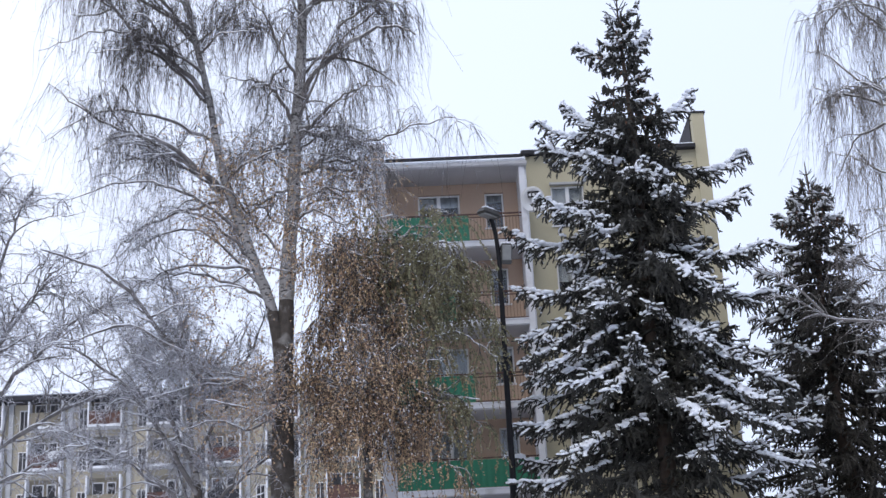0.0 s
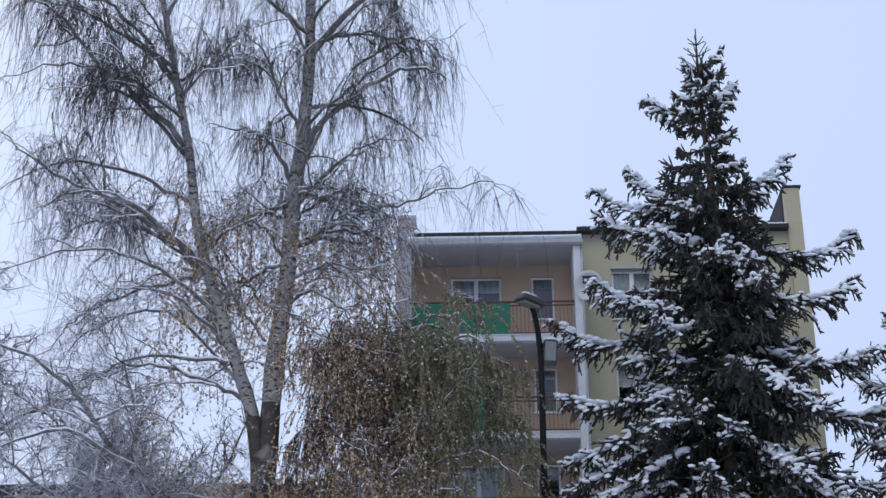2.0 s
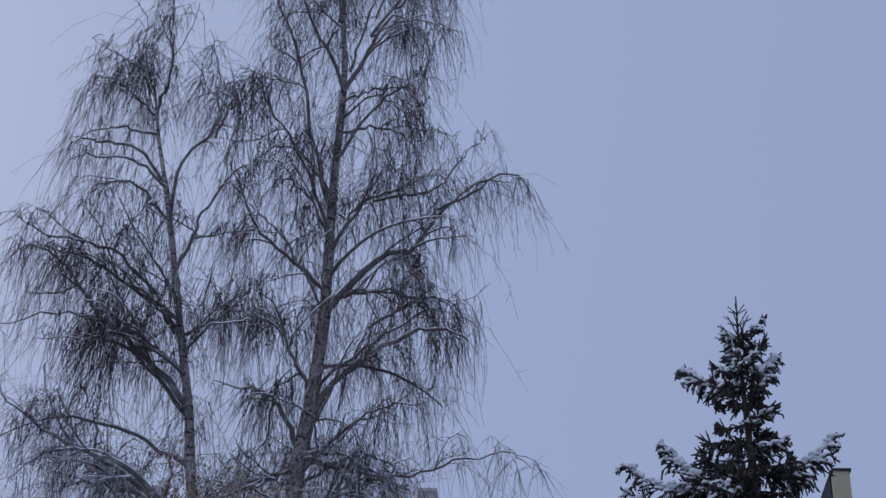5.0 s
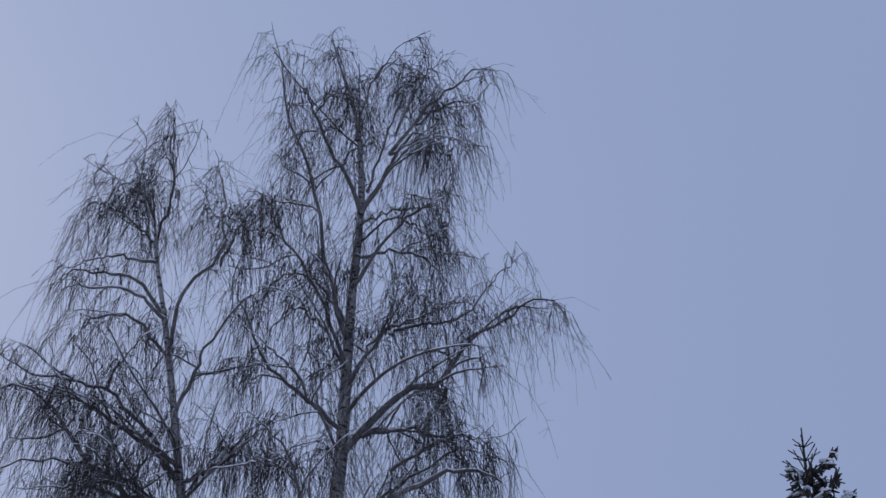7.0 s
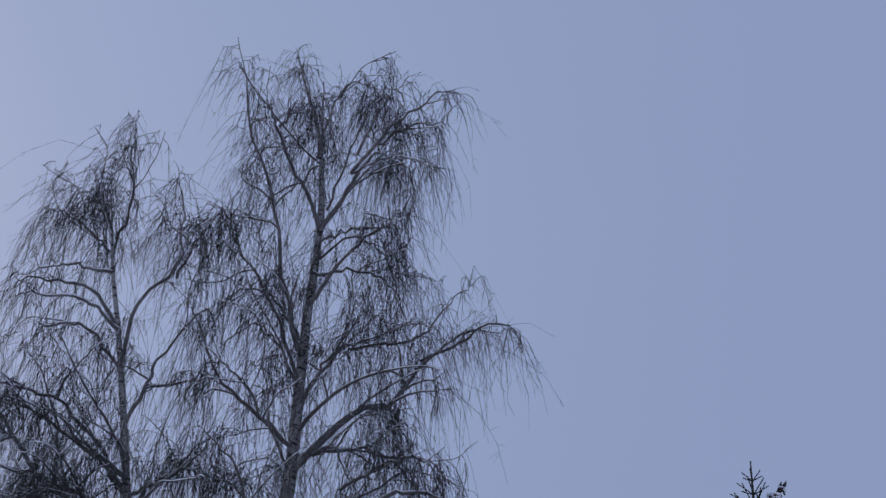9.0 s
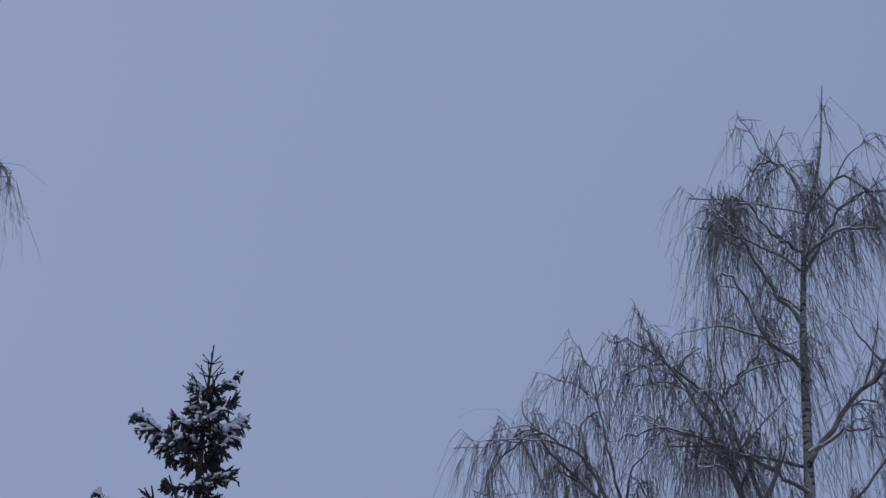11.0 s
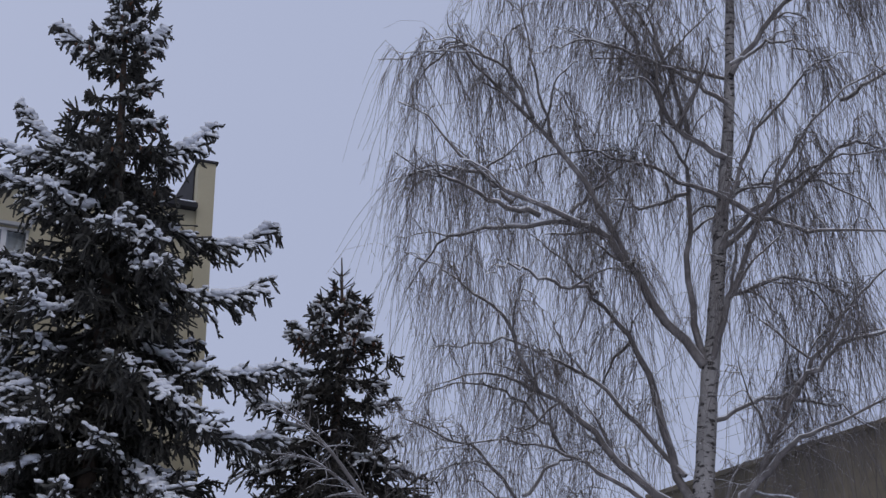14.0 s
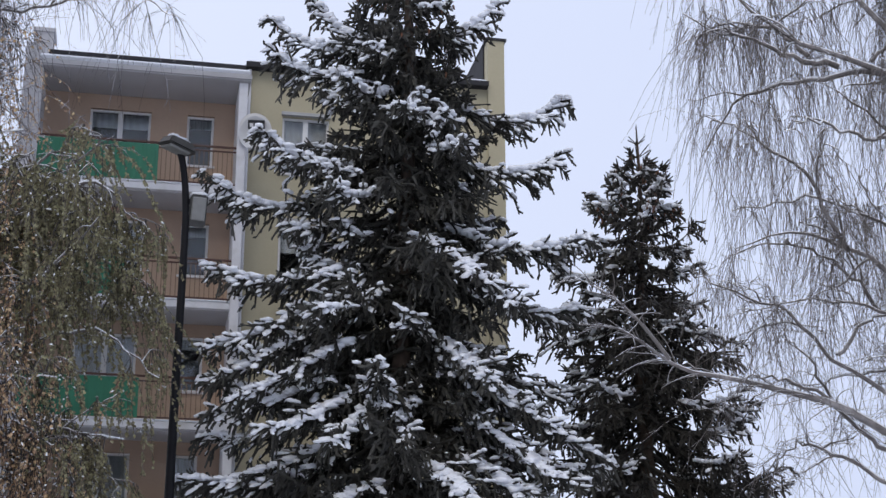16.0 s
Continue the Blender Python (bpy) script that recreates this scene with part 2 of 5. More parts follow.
def rows_of_tubes(p, r, k=3):
    """Tubes round M polylines of n points each: p (M, n, 3), r (M, n). Returns verts and quads."""
    m, n, _ = p.shape
    t = np.gradient(p, axis=1)
    t /= np.linalg.norm(t, axis=2, keepdims=True) + 1e-9
    ref = np.where(np.abs(t[..., 2:3]) > 0.8, [[[1.0, 0.2, 0.0]]], [[[0.0, 0.0, 1.0]]])
    ref = np.broadcast_to(ref[:, :1], t.shape)
    a = np.cross(t, ref); a /= np.linalg.norm(a, axis=2, keepdims=True) + 1e-9
    b = np.cross(t, a)
    ang = np.arange(k) * 2 * np.pi / k
    v = p[:, :, None] + r[:, :, None, None] * (a[:, :, None] * np.cos(ang)[:, None] + b[:, :, None] * np.sin(ang)[:, None])
    i = np.arange(m)[:, None, None] * n * k + np.arange(n - 1)[None, :, None] * k
    j, j1 = np.arange(k)[None, None], (np.arange(k) + 1)[None, None] % k
    f = np.stack([i + j, i + k + j, i + k + j1, i + j1], -1).reshape(-1, 4)
    return v.reshape(-1, 3), f


def joined(chunks):
    vs, fs, base = [], [], 0
    for v, f in chunks:
        vs.append(v); fs.append(f + base); base += len(v)
    return np.concatenate(vs), np.concatenate(fs)


def smooth_line(pts, n):
    """A smooth line of n points through the given ones."""
    p = np.asarray(pts, float)
    q = np.vstack([2 * p[0] - p[1], p, 2 * p[-1] - p[-2]])
    s = np.linspace(0, len(p) - 1 - 1e-6, n)
    i = s.astype(int); u = (s - i)[:, None]
    a, b, c, d = q[i], q[i + 1], q[i + 2], q[i + 3]
    return 0.5 * (2 * b + (c - a) * u + (2 * a - 5 * b + 4 * c - d) * u ** 2 + (3 * b - a - 3 * c + d) * u ** 3)


def sprouts(o, d, length, n, drop, wander):
    """Shoots from places o along d that bend down on their way: (M, n + 1, 3)."""
    o, d = o.copy(), d / (np.linalg.norm(d, axis=1, keepdims=True) + 1e-9)
    out = [o.copy()]
    for _ in range(n):
        d = d + np.array([0, 0, -1.0]) * np.reshape(drop, (-1, 1)) + rng.normal(0, wander, d.shape)
        d /= np.linalg.norm(d, axis=1, keepdims=True) + 1e-9
        o = o + d * (length / n)[:, None]
        out.append(o.copy())
    return np.stack(out, 1)


def pick(lines, count, lo=0.1, hi=1.0):
    """Random places on polylines (M, n, 3): the places, their directions, their share of the way and their line."""
    m, n, _ = lines.shape
    seg = np.linalg.norm(np.diff(lines, axis=1), axis=2).sum(1)
    who = rng.choice(m, count, p=seg / seg.sum())
    s = rng.uniform(lo, hi, count)
    i = np.minimum((s * (n - 1)).astype(int), n - 2); u = (s * (n - 1) - i)[:, None]
    a, b = lines[who, i], lines[who, i + 1]
    t = b - a
    return a + t * u, t / (np.linalg.norm(t, axis=1, keepdims=True) + 1e-9), s, who


class Birch:
    """A birch whose stems and limbs are given in its own frame: to the right, up and away."""

    def __init__(self, az, dist):
        self.base = at(az, dist)
        self.base.z = ground_z(self.base.y) - 0.05
        a = radians(az)
        self.right, self.away = np.array([math.cos(a), math.sin(a), 0]), np.array([-math.sin(a), math.cos(a), 0])
        self.stems, self.limbs, self.bare = [], [], []

    def line(self, flat, w0, w1, n=18):
        p = np.array(flat, float).reshape(-1, 2)
        w = w0 + (w1 - w0) * np.linspace(0, 1, len(p)) ** 1.2
        z = p[:, 1] - self.base.z
        return smooth_line(p[:, :1] * self.right + w[:, None] * self.away + z[:, None] * np.array([0, 0, 1.0]), n)

    def stem(self, r0, r1, w0, w1, *flat, n=44):
        self.stems.append((self.line(flat, w0, w1, n), np.linspace(r0, r1, n)))

    def limb(self, r0, r1, w0, w1, *flat):
        p = self.line(flat, w0, w1)
        p[1:-1] += rng.normal(0, 0.03, (16, 3))
        self.limbs.append((p, np.linspace(r0, r1, 18)))

    def bare_limb(self, r0, r1, w0, w1, *flat):
        """A limb that carries hardly a twig."""
        self.bare.append((self.line(flat, w0, w1), np.linspace(r0, r1, 18)))

    def build(self, label, twig_mat, seconds, strands, reach, hang, sideways, snow_share, wild=0, group="birch trees", lift=0.25, twiglets=2.0, thick=1.0, old=2.0, crooked_below=-99.0, forks=70, fork_len=(0.7, 1.7), spray=0.12, frost_below=-99.0, stem_twigs=((12, 24), (22, 34), (32, 44), (34, 44))):
        root = thing("birch_tree", full_size(self.base), label, "tree", group)
        tr = [rows_of_tubes(p[None], (r * (1 + 0.06 * np.sin(np.arange(len(r)) * 2.3)))[None], 12) for p, r in self.stems]
        mesh = raw_mesh("trunk", *joined(tr))
        mesh.materials.append(BARK); mesh.materials.append(BARK_OLD)
        zc = np.array([q.center.z for q in mesh.polygons])
        mesh.polygons.foreach_set("material_index", (zc < old).astype(np.int32))
        part("trunk", mesh, None, root, "pale bark with dark cross marks")
        # limbs that nobody drew: they fill the crown towards and away from the eye
        for _ in range(wild):
            p, r = self.stems[rng.integers(len(self.stems))]
            i = rng.integers(len(p) // 3, len(p) - 4)
            side = 1 if rng.random() < 0.5 else -1
            d = self.away * side * rng.uniform(0.5, 1) + self.right * rng.normal(0, 0.6) + np.array([0, 0, rng.uniform(0.4, 1.0)])
            q = sprouts(p[i][None], d[None], np.array([rng.uniform(1.5, 3.4)]), 17, 0.03, 0.07)[0]
            self.limbs.append((q, np.linspace(min(0.05, r[i] * 0.4), 0.012, 18)))
        # forks of the limbs, rising before they bend over
        L = np.stack([p for p, r in self.limbs]); R = np.stack([r for p, r in self.limbs])
        o, t, s, who = pick(L, forks, 0.15, 0.66)
        d = t * 0.6 + rng.normal(0, 0.6, t.shape) * np.array([1, 1, 0.5]) + np.array([0, 0, 0.35])
        q = sprouts(o, d, rng.uniform(*fork_len, forks) * (1.25 - 0.8 * s), 17, 0.03, 0.12)
        r0 = R[who, (s * 17).astype(int)]
        for k in range(forks): self.limbs.append((q[k], np.linspace(min(0.03, r0[k] * 0.6), 0.007, 18)))
        L = np.stack([p for p, r in self.limbs]); R = np.stack([r for p, r in self.limbs])
        for p, r in self.limbs + self.bare:
            part("limb", raw_mesh("limb", *rows_of_tubes(p[None], r[None], 7)), LIMB, root)
        twiggy = L
        if self.bare:
            few = np.stack([p for p, r in self.bare])
            o, t, s, who = pick(few, 45 * len(few), 0.25, 1.0)
            q = sprouts(o, t * 0.8 + rng.normal(0, 0.4, t.shape), rng.uniform(0.25, 0.8, len(o)), 6, 0.05, 0.14)
            part("branchwork", raw_mesh("branchwork", *rows_of_tubes(q, np.broadcast_to(np.linspace(0.011, 0.004, 7), q.shape[:2]), 4)), LIMB, root, kind="stuff")
            L = np.concatenate([L, few]); R = np.concatenate([R, np.stack([r for p, r in self.bare])])
        S = L + np.array([0, 0, 1.0]) * (R * 0.75)[..., None]
        keep = rng.random(len(L)) < snow_share
        if keep.any():
            t = np.gradient(S[keep], axis=1); t /= np.linalg.norm(t, axis=2, keepdims=True)
            flat = np.clip(1.15 - np.abs(t[..., 2]), 0.1, 1)
            rs = (R[keep] * 0.75 + 0.009) * flat * rng.uniform(0.75, 1.15, R[keep].shape)
            part("snow_cover", raw_mesh("snow_cover", *rows_of_tubes(S[keep], rs, 5)), SNOW, root, "snow along the limbs", kind="stuff")
        top = [smooth_line(p[a:b], 18) for p, r in self.stems if len(p) > 30 for a, b in stem_twigs]
        every = np.concatenate([twiggy] + ([np.stack(top)] if top else []))
        inner, outer = pick(every, seconds // 2, 0.12, 1.0), pick(every, seconds - seconds // 2, 0.35, 1.0)
        o, t, s = (np.concatenate([inner[j], outer[j]]) for j in range(3))
        d = t * 0.35 + rng.normal(0, 0.6, t.shape) * np.array([1, 1, 0.8]) + np.array([0, 0, lift])
        B = sprouts(o, d, rng.uniform(0.35, 1.0, seconds) * reach * (1.15 - 0.6 * s), 7, spray, 0.2)
        rb = np.linspace(0.013, 0.005, 8)[None] * rng.uniform(0.7, 1.3, (seconds, 1)) * thick
        part("branchwork", raw_mesh("branchwork", *rows_of_tubes(B, rb, 3)), LIMB, root, kind="stuff")
        o, t, s, _ = pick(B, strands, 0.2, 1.0)
        # low in the crown the twigs are short and crooked, higher up they hang
        crooked = o[:, 2] + self.base.z + rng.normal(0, 1.2, strands) < crooked_below
        d = t * 0.3 + rng.normal(0, 1.0, t.shape) * np.where(crooked, 0.6, sideways)[:, None] - np.array([0, 0, 1.0]) * np.where(crooked, 0.1, 0.45)[:, None]
        ln = np.clip(rng.gamma(2.2, 0.45, strands) * hang, 0.12, 2.6 * hang) * np.where(crooked, 0.6, 1.0)
        H = sprouts(o, d, ln, 3, np.where(crooked, 0.16, 0.55), 0.16)
        rh = np.linspace(0.0066, 0.0032, 4)[None] * rng.uniform(0.7, 1.25, (strands, 1)) * thick
        frosted = H[:, 0, 2] + self.base.z + rng.normal(0, 1.6, strands) < frost_below
        for which, mat, words in ((~frosted, twig_mat, "thin hanging twigs"), (frosted, TWIG_FROST, "snow-dusted hanging twigs")):
            if not which.any(): continue
            k = int(which.sum() * twiglets)
            o, t, s, _ = pick(H[which], k, 0.05, 0.95)
            G = sprouts(o, t + rng.normal(0, 0.8, t.shape), rng.uniform(0.08, 0.30, k), 1, 0.25, 0.1)
            chunks = [rows_of_tubes(H[which], rh[which], 3), rows_of_tubes(G, np.broadcast_to(np.linspace(0.0046, 0.0026, 2) * thick, (k, 2)), 3)]
            part("crown", raw_mesh("crown", *joined(chunks)), mat, root, words, kind="stuff")
        self.root, self.hung, self.bough_lines = root, H, B
        return root


def leaves(lines, count, size):
    """Small folded leaves at random places of polylines: verts and quads."""
    o, t, s, _ = pick(lines, count, 0.1, 1.0)
    a = t * 0.5 + rng.normal(0, 0.6, t.shape) + np.array([0, 0, -0.6])
    a /= np.linalg.norm(a, axis=1, keepdims=True)
    b = np.cross(a, rng.normal(0, 1, a.shape)); b /= np.linalg.norm(b, axis=1, keepdims=True) + 1e-9
    c = np.cross(a, b)
    k = (rng.uniform(0.6, 1.3, count) * size)[:, None]
    v = np.stack([o, o + a * k * 0.5 + b * k * 0.36 + c * k * 0.12, o + a * k, o + a * k * 0.5 - b * k * 0.36 + c * k * 0.12], 1)
    return v.reshape(-1, 3), np.arange(count * 4).reshape(-1, 4)


def lump_mesh():
    bm = bmesh.new()
    bmesh.ops.create_icosphere(bm, subdivisions=1, radius=1.0)
    v = np.array([q.co[:] for q in bm.verts]); f = np.array([[q.index for q in p.verts] for p in bm.faces])
    bm.free()
    return v, f


LUMP_V, LUMP_F = lump_mesh()


def lumps(centres, along, sizes):
    """Pillows of snow: centres (M, 3), level directions (M, 3), sizes (M, 3)."""
    m = len(centres)
    a = along.copy(); a /= np.linalg.norm(a, axis=1, keepdims=True) + 1e-9
    b = np.cross(np.array([0, 0, 1.0]), a); b /= np.linalg.norm(b, axis=1, keepdims=True) + 1e-9
    c = np.cross(a, b)
    u = LUMP_V[None] * (1 + 0.22 * np.sin(LUMP_V[None] @ rng.normal(0, 2.6, (m, 3, 3)) + rng.uniform(0, 6, (m, 1, 3))).mean(2, keepdims=True))
    u = u * np.array([1, 1, 1.0]); u[..., 2] = np.where(u[..., 2] < 0, u[..., 2] * 0.45, u[..., 2])
    u = u * sizes[:, None]
    v = centres[:, None] + u[..., :1] * a[:, None] + u[..., 1:2] * b[:, None] + u[..., 2:] * c[:, None]
    n = len(LUMP_V)
    return v.reshape(-1, 3), (LUMP_F[None] + (np.arange(m) * n)[:, None, None]).reshape(-1, 3)


def needles(lines, spacing, length, width):
    """Needles set all round shoots (M, n, 3), one triangle each."""
    seg = np.linalg.norm(np.diff(lines, axis=1), axis=2).sum()
    count = int(seg / spacing)
    o, t, s, _ = pick(lines, count, 0.0, 1.0)
    q = rng.normal(0, 1, t.shape); q -= (q * t).sum(1, keepdims=True) * t; q /= np.linalg.norm(q, axis=1, keepdims=True) + 1e-9
    d = t * 0.75 + q; d /= np.linalg.norm(d, axis=1, keepdims=True)
    w = np.cross(d, t); w /= np.linalg.norm(w, axis=1, keepdims=True) + 1e-9
    k = (length * rng.uniform(0.7, 1.25, count))[:, None]
    v = np.stack([o - w * width / 2, o + w * width / 2, o + d * k], 1)
    return v.reshape(-1, 3), np.arange(count * 3).reshape(-1, 3)


def spruce(az, dist, top, label, mat, drawn, rows, profile, snow, cone_lo, cone_count, density=1.0, fill=(0.6, 1.0), group="spruces"):
    """drawn: boughs as (bearing from the right, root height, reach, tip height); rows: how many more; profile: (height, reach) pairs."""
    base = at(az, dist); base.z = ground_z(base.y) - 0.05
    root = thing("spruce_tree", full_size(base), label, "tree", group)
    a = radians(az)
    right, away, up = np.array([math.cos(a), math.sin(a), 0]), np.array([-math.sin(a), math.cos(a), 0]), np.array([0, 0, 1.0])
    h = top - base.z
    zz = np.linspace(0, h, 24)
    tr = np.stack([0.05 * np.sin(zz * 0.7), 0.04 * np.cos(zz * 0.9), zz], 1)
    part("trunk", raw_mesh("trunk", *rows_of_tubes(tr[None], (0.012 + 0.24 * (1 - zz / h) ** 0.9)[None], 10)), SPRUCE_BARK, root, "dark scaly trunk")
    heights, reaches = [p[0] for p in profile], [p[1] for p in profile]
    todo = [(b, z - base.z, r, e - base.z, 1.0) for b, z, r, e in drawn]
    for k in range(rows):
        z = base.z + 0.5 + (h - 1.5) * ((k + rng.random()) / rows) ** 0.85
        r = float(np.interp(z, heights, reaches)) * rng.uniform(*fill)
        lift = np.interp(z, (top - 3.5, top - 0.3), (-0.28, 0.85))
        todo.append((k * 137.5 + rng.uniform(-20, 20), z - base.z, r, z - base.z + r * (lift + rng.normal(0, 0.07)), rng.random()))
    wood = []
    for bearing, z, r, tip, lot in todo:
        b = radians(bearing)
        out = right * math.cos(b) + away * math.sin(b)
        side = np.cross(up, out)
        s = np.linspace(0, 1, 14)
        # boughs that hang far arch over, the others sag and turn up at the tip
        droop = min(1.0, max(0.0, (z - tip) / r - 0.25) * 3)
        mid = (tip - z) * s ** (1 + 0.5 * droop) - (0.10 + 0.10 * lot) * (1 - droop) * r * np.sin(s * math.pi) * min(1, r / 1.5) + 0.3 * r * np.clip(s - 0.8, 0, 1)
        line = out * (r * s)[:, None] + up * (z + mid)[:, None] + side * (0.08 * r * np.sin(s * 3 + bearing))[:, None]
        wood.append(line)
        small = min(1.0, r / 2.2)
        n = max(12, int(r / 0.042 * density))
        at_s = rng.uniform(0.06, 1.0, n)
        o = np.stack([np.interp(at_s, s, line[:, j]) for j in range(3)], 1)
        sgn = np.where(rng.random(n) < 0.5, -1, 1)[:, None]
        spread = 0.13 + 0.72 * small * np.sqrt(np.clip(1.02 - at_s, 0.02, 1))
        # side shoots, then shoots that hang under the bough, then the short fingers on both
        d = out * rng.uniform(0.5, 1.0, (n, 1)) + side * sgn * rng.uniform(0.3, 1.0, (n, 1)) + up * rng.uniform(-0.75, 0.2, (n, 1))
        sub = sprouts(o, d, spread * rng.uniform(0.55, 1.2, n), 4, 0.05, 0.08)
        nh = int(n * 1.7)
        o2, t2, s2, _ = pick(np.concatenate([sub, smooth_line(line, 5)[None]]), nh, 0.0, 0.95)
        low = sprouts(o2, t2 * 0.5 + rng.normal(0, 0.25, t2.shape) - up * 0.7, (0.08 + 0.21 * small) * rng.uniform(0.4, 1.2, nh), 4, 0.08, 0.08)
        m2 = int(n * 3.6)
        o3, t3, s3, _ = pick(np.concatenate([sub, low]), m2, 0.15, 1.0)
        tiny = sprouts(o3, t3 * 0.9 + rng.normal(0, 0.5, t3.shape) + up * 0.12, rng.uniform(0.05, 0.12, m2), 4, 0.02, 0.05)
        fing = sprouts(np.repeat(line[-3:-1], 5, 0), out + rng.normal(0, 0.45, (10, 3)) + up * 0.55, rng.uniform(0.12, 0.26, 10), 4, -0.08, 0.03)
        full = np.concatenate([sub, low, tiny, fing, smooth_line(line[2:], 5)[None]])
        core, stub = np.concatenate([sub, fing])[:, ::2], np.concatenate([low, tiny])[:, ::4]
        v, f = joined([rows_of_tubes(core, np.broadcast_to(np.array([0.018, 0.022, 0.012]), core.shape[:2]), 3), rows_of_tubes(stub, np.broadcast_to(np.array([0.027, 0.015]), stub.shape[:2]), 3)])
        f = np.concatenate([f[:, [0, 1, 2]], f[:, [0, 2, 3]]])
        wv, wf = rows_of_tubes(line[None], np.linspace(0.012 + 0.014 * r, 0.006, 14)[None], 5)
        wf = np.concatenate([wf[:, [0, 1, 2]], wf[:, [0, 2, 3]]])
        me = raw_mesh("bough", *joined([(v, f), (wv, wf), needles(full, 0.05, 0.034, 0.017)]), smooth=False)
        bough = part("bough", me, mat, root)
        if lot > 1 - snow:
            heavy = 1.25 if lot == 1.0 else rng.uniform(0.6, 0.95)
            lo = rng.uniform(0.2, 0.4) if lot == 1.0 else rng.uniform(0.4, 0.65)
            # a ridge of snow along the bough, broken here and there, then strips on the side shoots and caps on the fingers
            k = max(8, int(r / 0.034))
            ss = np.linspace(lo, 0.93, k) + rng.normal(0, 0.012, k)
            ss = ss[np.sin(ss * r * 5.0 + bearing) + rng.normal(0, 0.4, k) > -0.75]
            k = len(ss)
            c1 = np.stack([np.interp(ss, s, line[:, j]) for j in range(3)], 1) + up * 0.05 + side * rng.normal(0, 0.04 + 0.05 * small, (k, 1))
            a1 = np.repeat(out[None], k, 0) + rng.normal(0, 0.3, (k, 3)) * np.array([1, 1, 0.3])
            wd = 0.055 + 0.07 * small
            z1 = np.stack([rng.uniform(0.08, 0.16, k), wd * rng.uniform(0.6, 1.15, k), rng.uniform(0.045, 0.085, k)], 1) * heavy * (1.1 - 0.45 * ss)[:, None]
            rising = np.where((at_s > lo * 0.8) & (d[:, 2] > -0.6))[0]
            k2 = max(4, int(len(rising) * 2.2 * heavy))
            who = rng.choice(rising, k2) if len(rising) else rng.integers(0, n, k2); q = rng.uniform(0.15, 1.0, k2)[:, None]
            c2 = sub[who, 0] * (1 - q) + sub[who, 4] * q + up * 0.032
            z2 = np.stack([rng.uniform(0.06, 0.12, k2), rng.uniform(0.045, 0.085, k2), rng.uniform(0.03, 0.055, k2)], 1)
            k3 = int(n * 0.35 * heavy)
            w3 = rng.integers(0, m2, k3)
            c3 = tiny[w3, 2] + up * 0.02
            z3 = np.stack([rng.uniform(0.04, 0.08, k3), rng.uniform(0.022, 0.036, k3), rng.uniform(0.016, 0.03, k3)], 1)
            v, f = lumps(np.concatenate([c1, c2, c3]), np.concatenate([a1, sub[who, 4] - sub[who, 0], tiny[w3, 4] - tiny[w3, 0]]), np.concatenate([z1, z2, z3]))
            part("snow_pillow", raw_mesh("snow_pillow", v, f), SNOW, bough, "snow lying on the bough", kind="stuff")
    lead = [np.linspace(tr[-1] - up * 1.4, tr[-1] + up * 0.02, 5)]
    for q0, ln in ((0.42, 0.2), (0.72, 0.3), (1.0, 0.42), (1.25, 0.5)):
        for k in range(6):
            b = k * 1.05 + q0 * 3
            o = tr[-1] - up * q0
            lead.append(np.linspace(o, o + np.array([math.cos(b), math.sin(b), 0.75]) * ln, 5))
    lead = np.stack(lead)
    v, f = rows_of_tubes(lead[:, ::2], np.full((len(lead), 3), 0.012), 3)
    f = np.concatenate([f[:, [0, 1, 2]], f[:, [0, 2, 3]]])
    part("leader", raw_mesh("leader", *joined([(v, f), needles(lead, 0.006, 0.03, 0.01)]), smooth=False), mat, root, "upright tip shoots")
    # hanging cones near the top
    bm = bmesh.new()
    bmesh.ops.create_uvsphere(bm, u_segments=7, v_segments=6, radius=1.0, matrix=Matrix.Diagonal((0.02, 0.02, 0.06, 1)))
    for v in bm.verts: v.co.x *= 1 + 0.25 * v.co.z / 0.06; v.co.y *= 1 + 0.25 * v.co.z / 0.06
    cm = bpy.data.meshes.new("cone"); bm.to_mesh(cm); bm.free(); cm.materials.append(CONE)
    tops = [w for w in wood if w[0, 2] > cone_lo - base.z]
    for k in range(cone_count if tops else 0):
        w = tops[rng.integers(len(tops))]
        p = w[rng.integers(5, 14)]
        ob = part("cone", cm, None, root)
        ob.matrix_local = Matrix.LocRotScale(Vector(p) + Vector((rng.normal(0, 0.06), rng.normal(0, 0.06), -0.07)), Euler((rng.normal(0, 0.3), rng.normal(0, 0.3), 0)), Vector((1, 1, 1)) * rng.uniform(0.8, 1.15))
    return root


# ---- ground ----
gx = np.unique(np.concatenate([np.linspace(-2400, 2400, 25), np.linspace(-60, 60, 61)]))
gy = np.unique(np.concatenate([np.linspace(-2400, 2400, 25), np.linspace(-40, 80, 61), np.linspace(80, 200, 13)]))
gv = np.array([(x, y, ground_z(y) + (0.06 * math.sin(x * 0.9 + y * 0.4) * math.sin(y * 0.7) if abs(x) < 60 and -40 < y < 80 else 0)) for y in gy for x in gx])
gi, gj = np.meshgrid(np.arange(len(gy) - 1), np.arange(len(gx) - 1), indexing="ij")
g0 = (gi * len(gx) + gj).ravel()
tagged(part("ground", raw_mesh("ground", gv, np.stack([g0, g0 + 1, g0 + 1 + len(gx), g0 + len(gx)], 1)), GROUND), "snow-covered sloping ground", "ground", kind="structure")


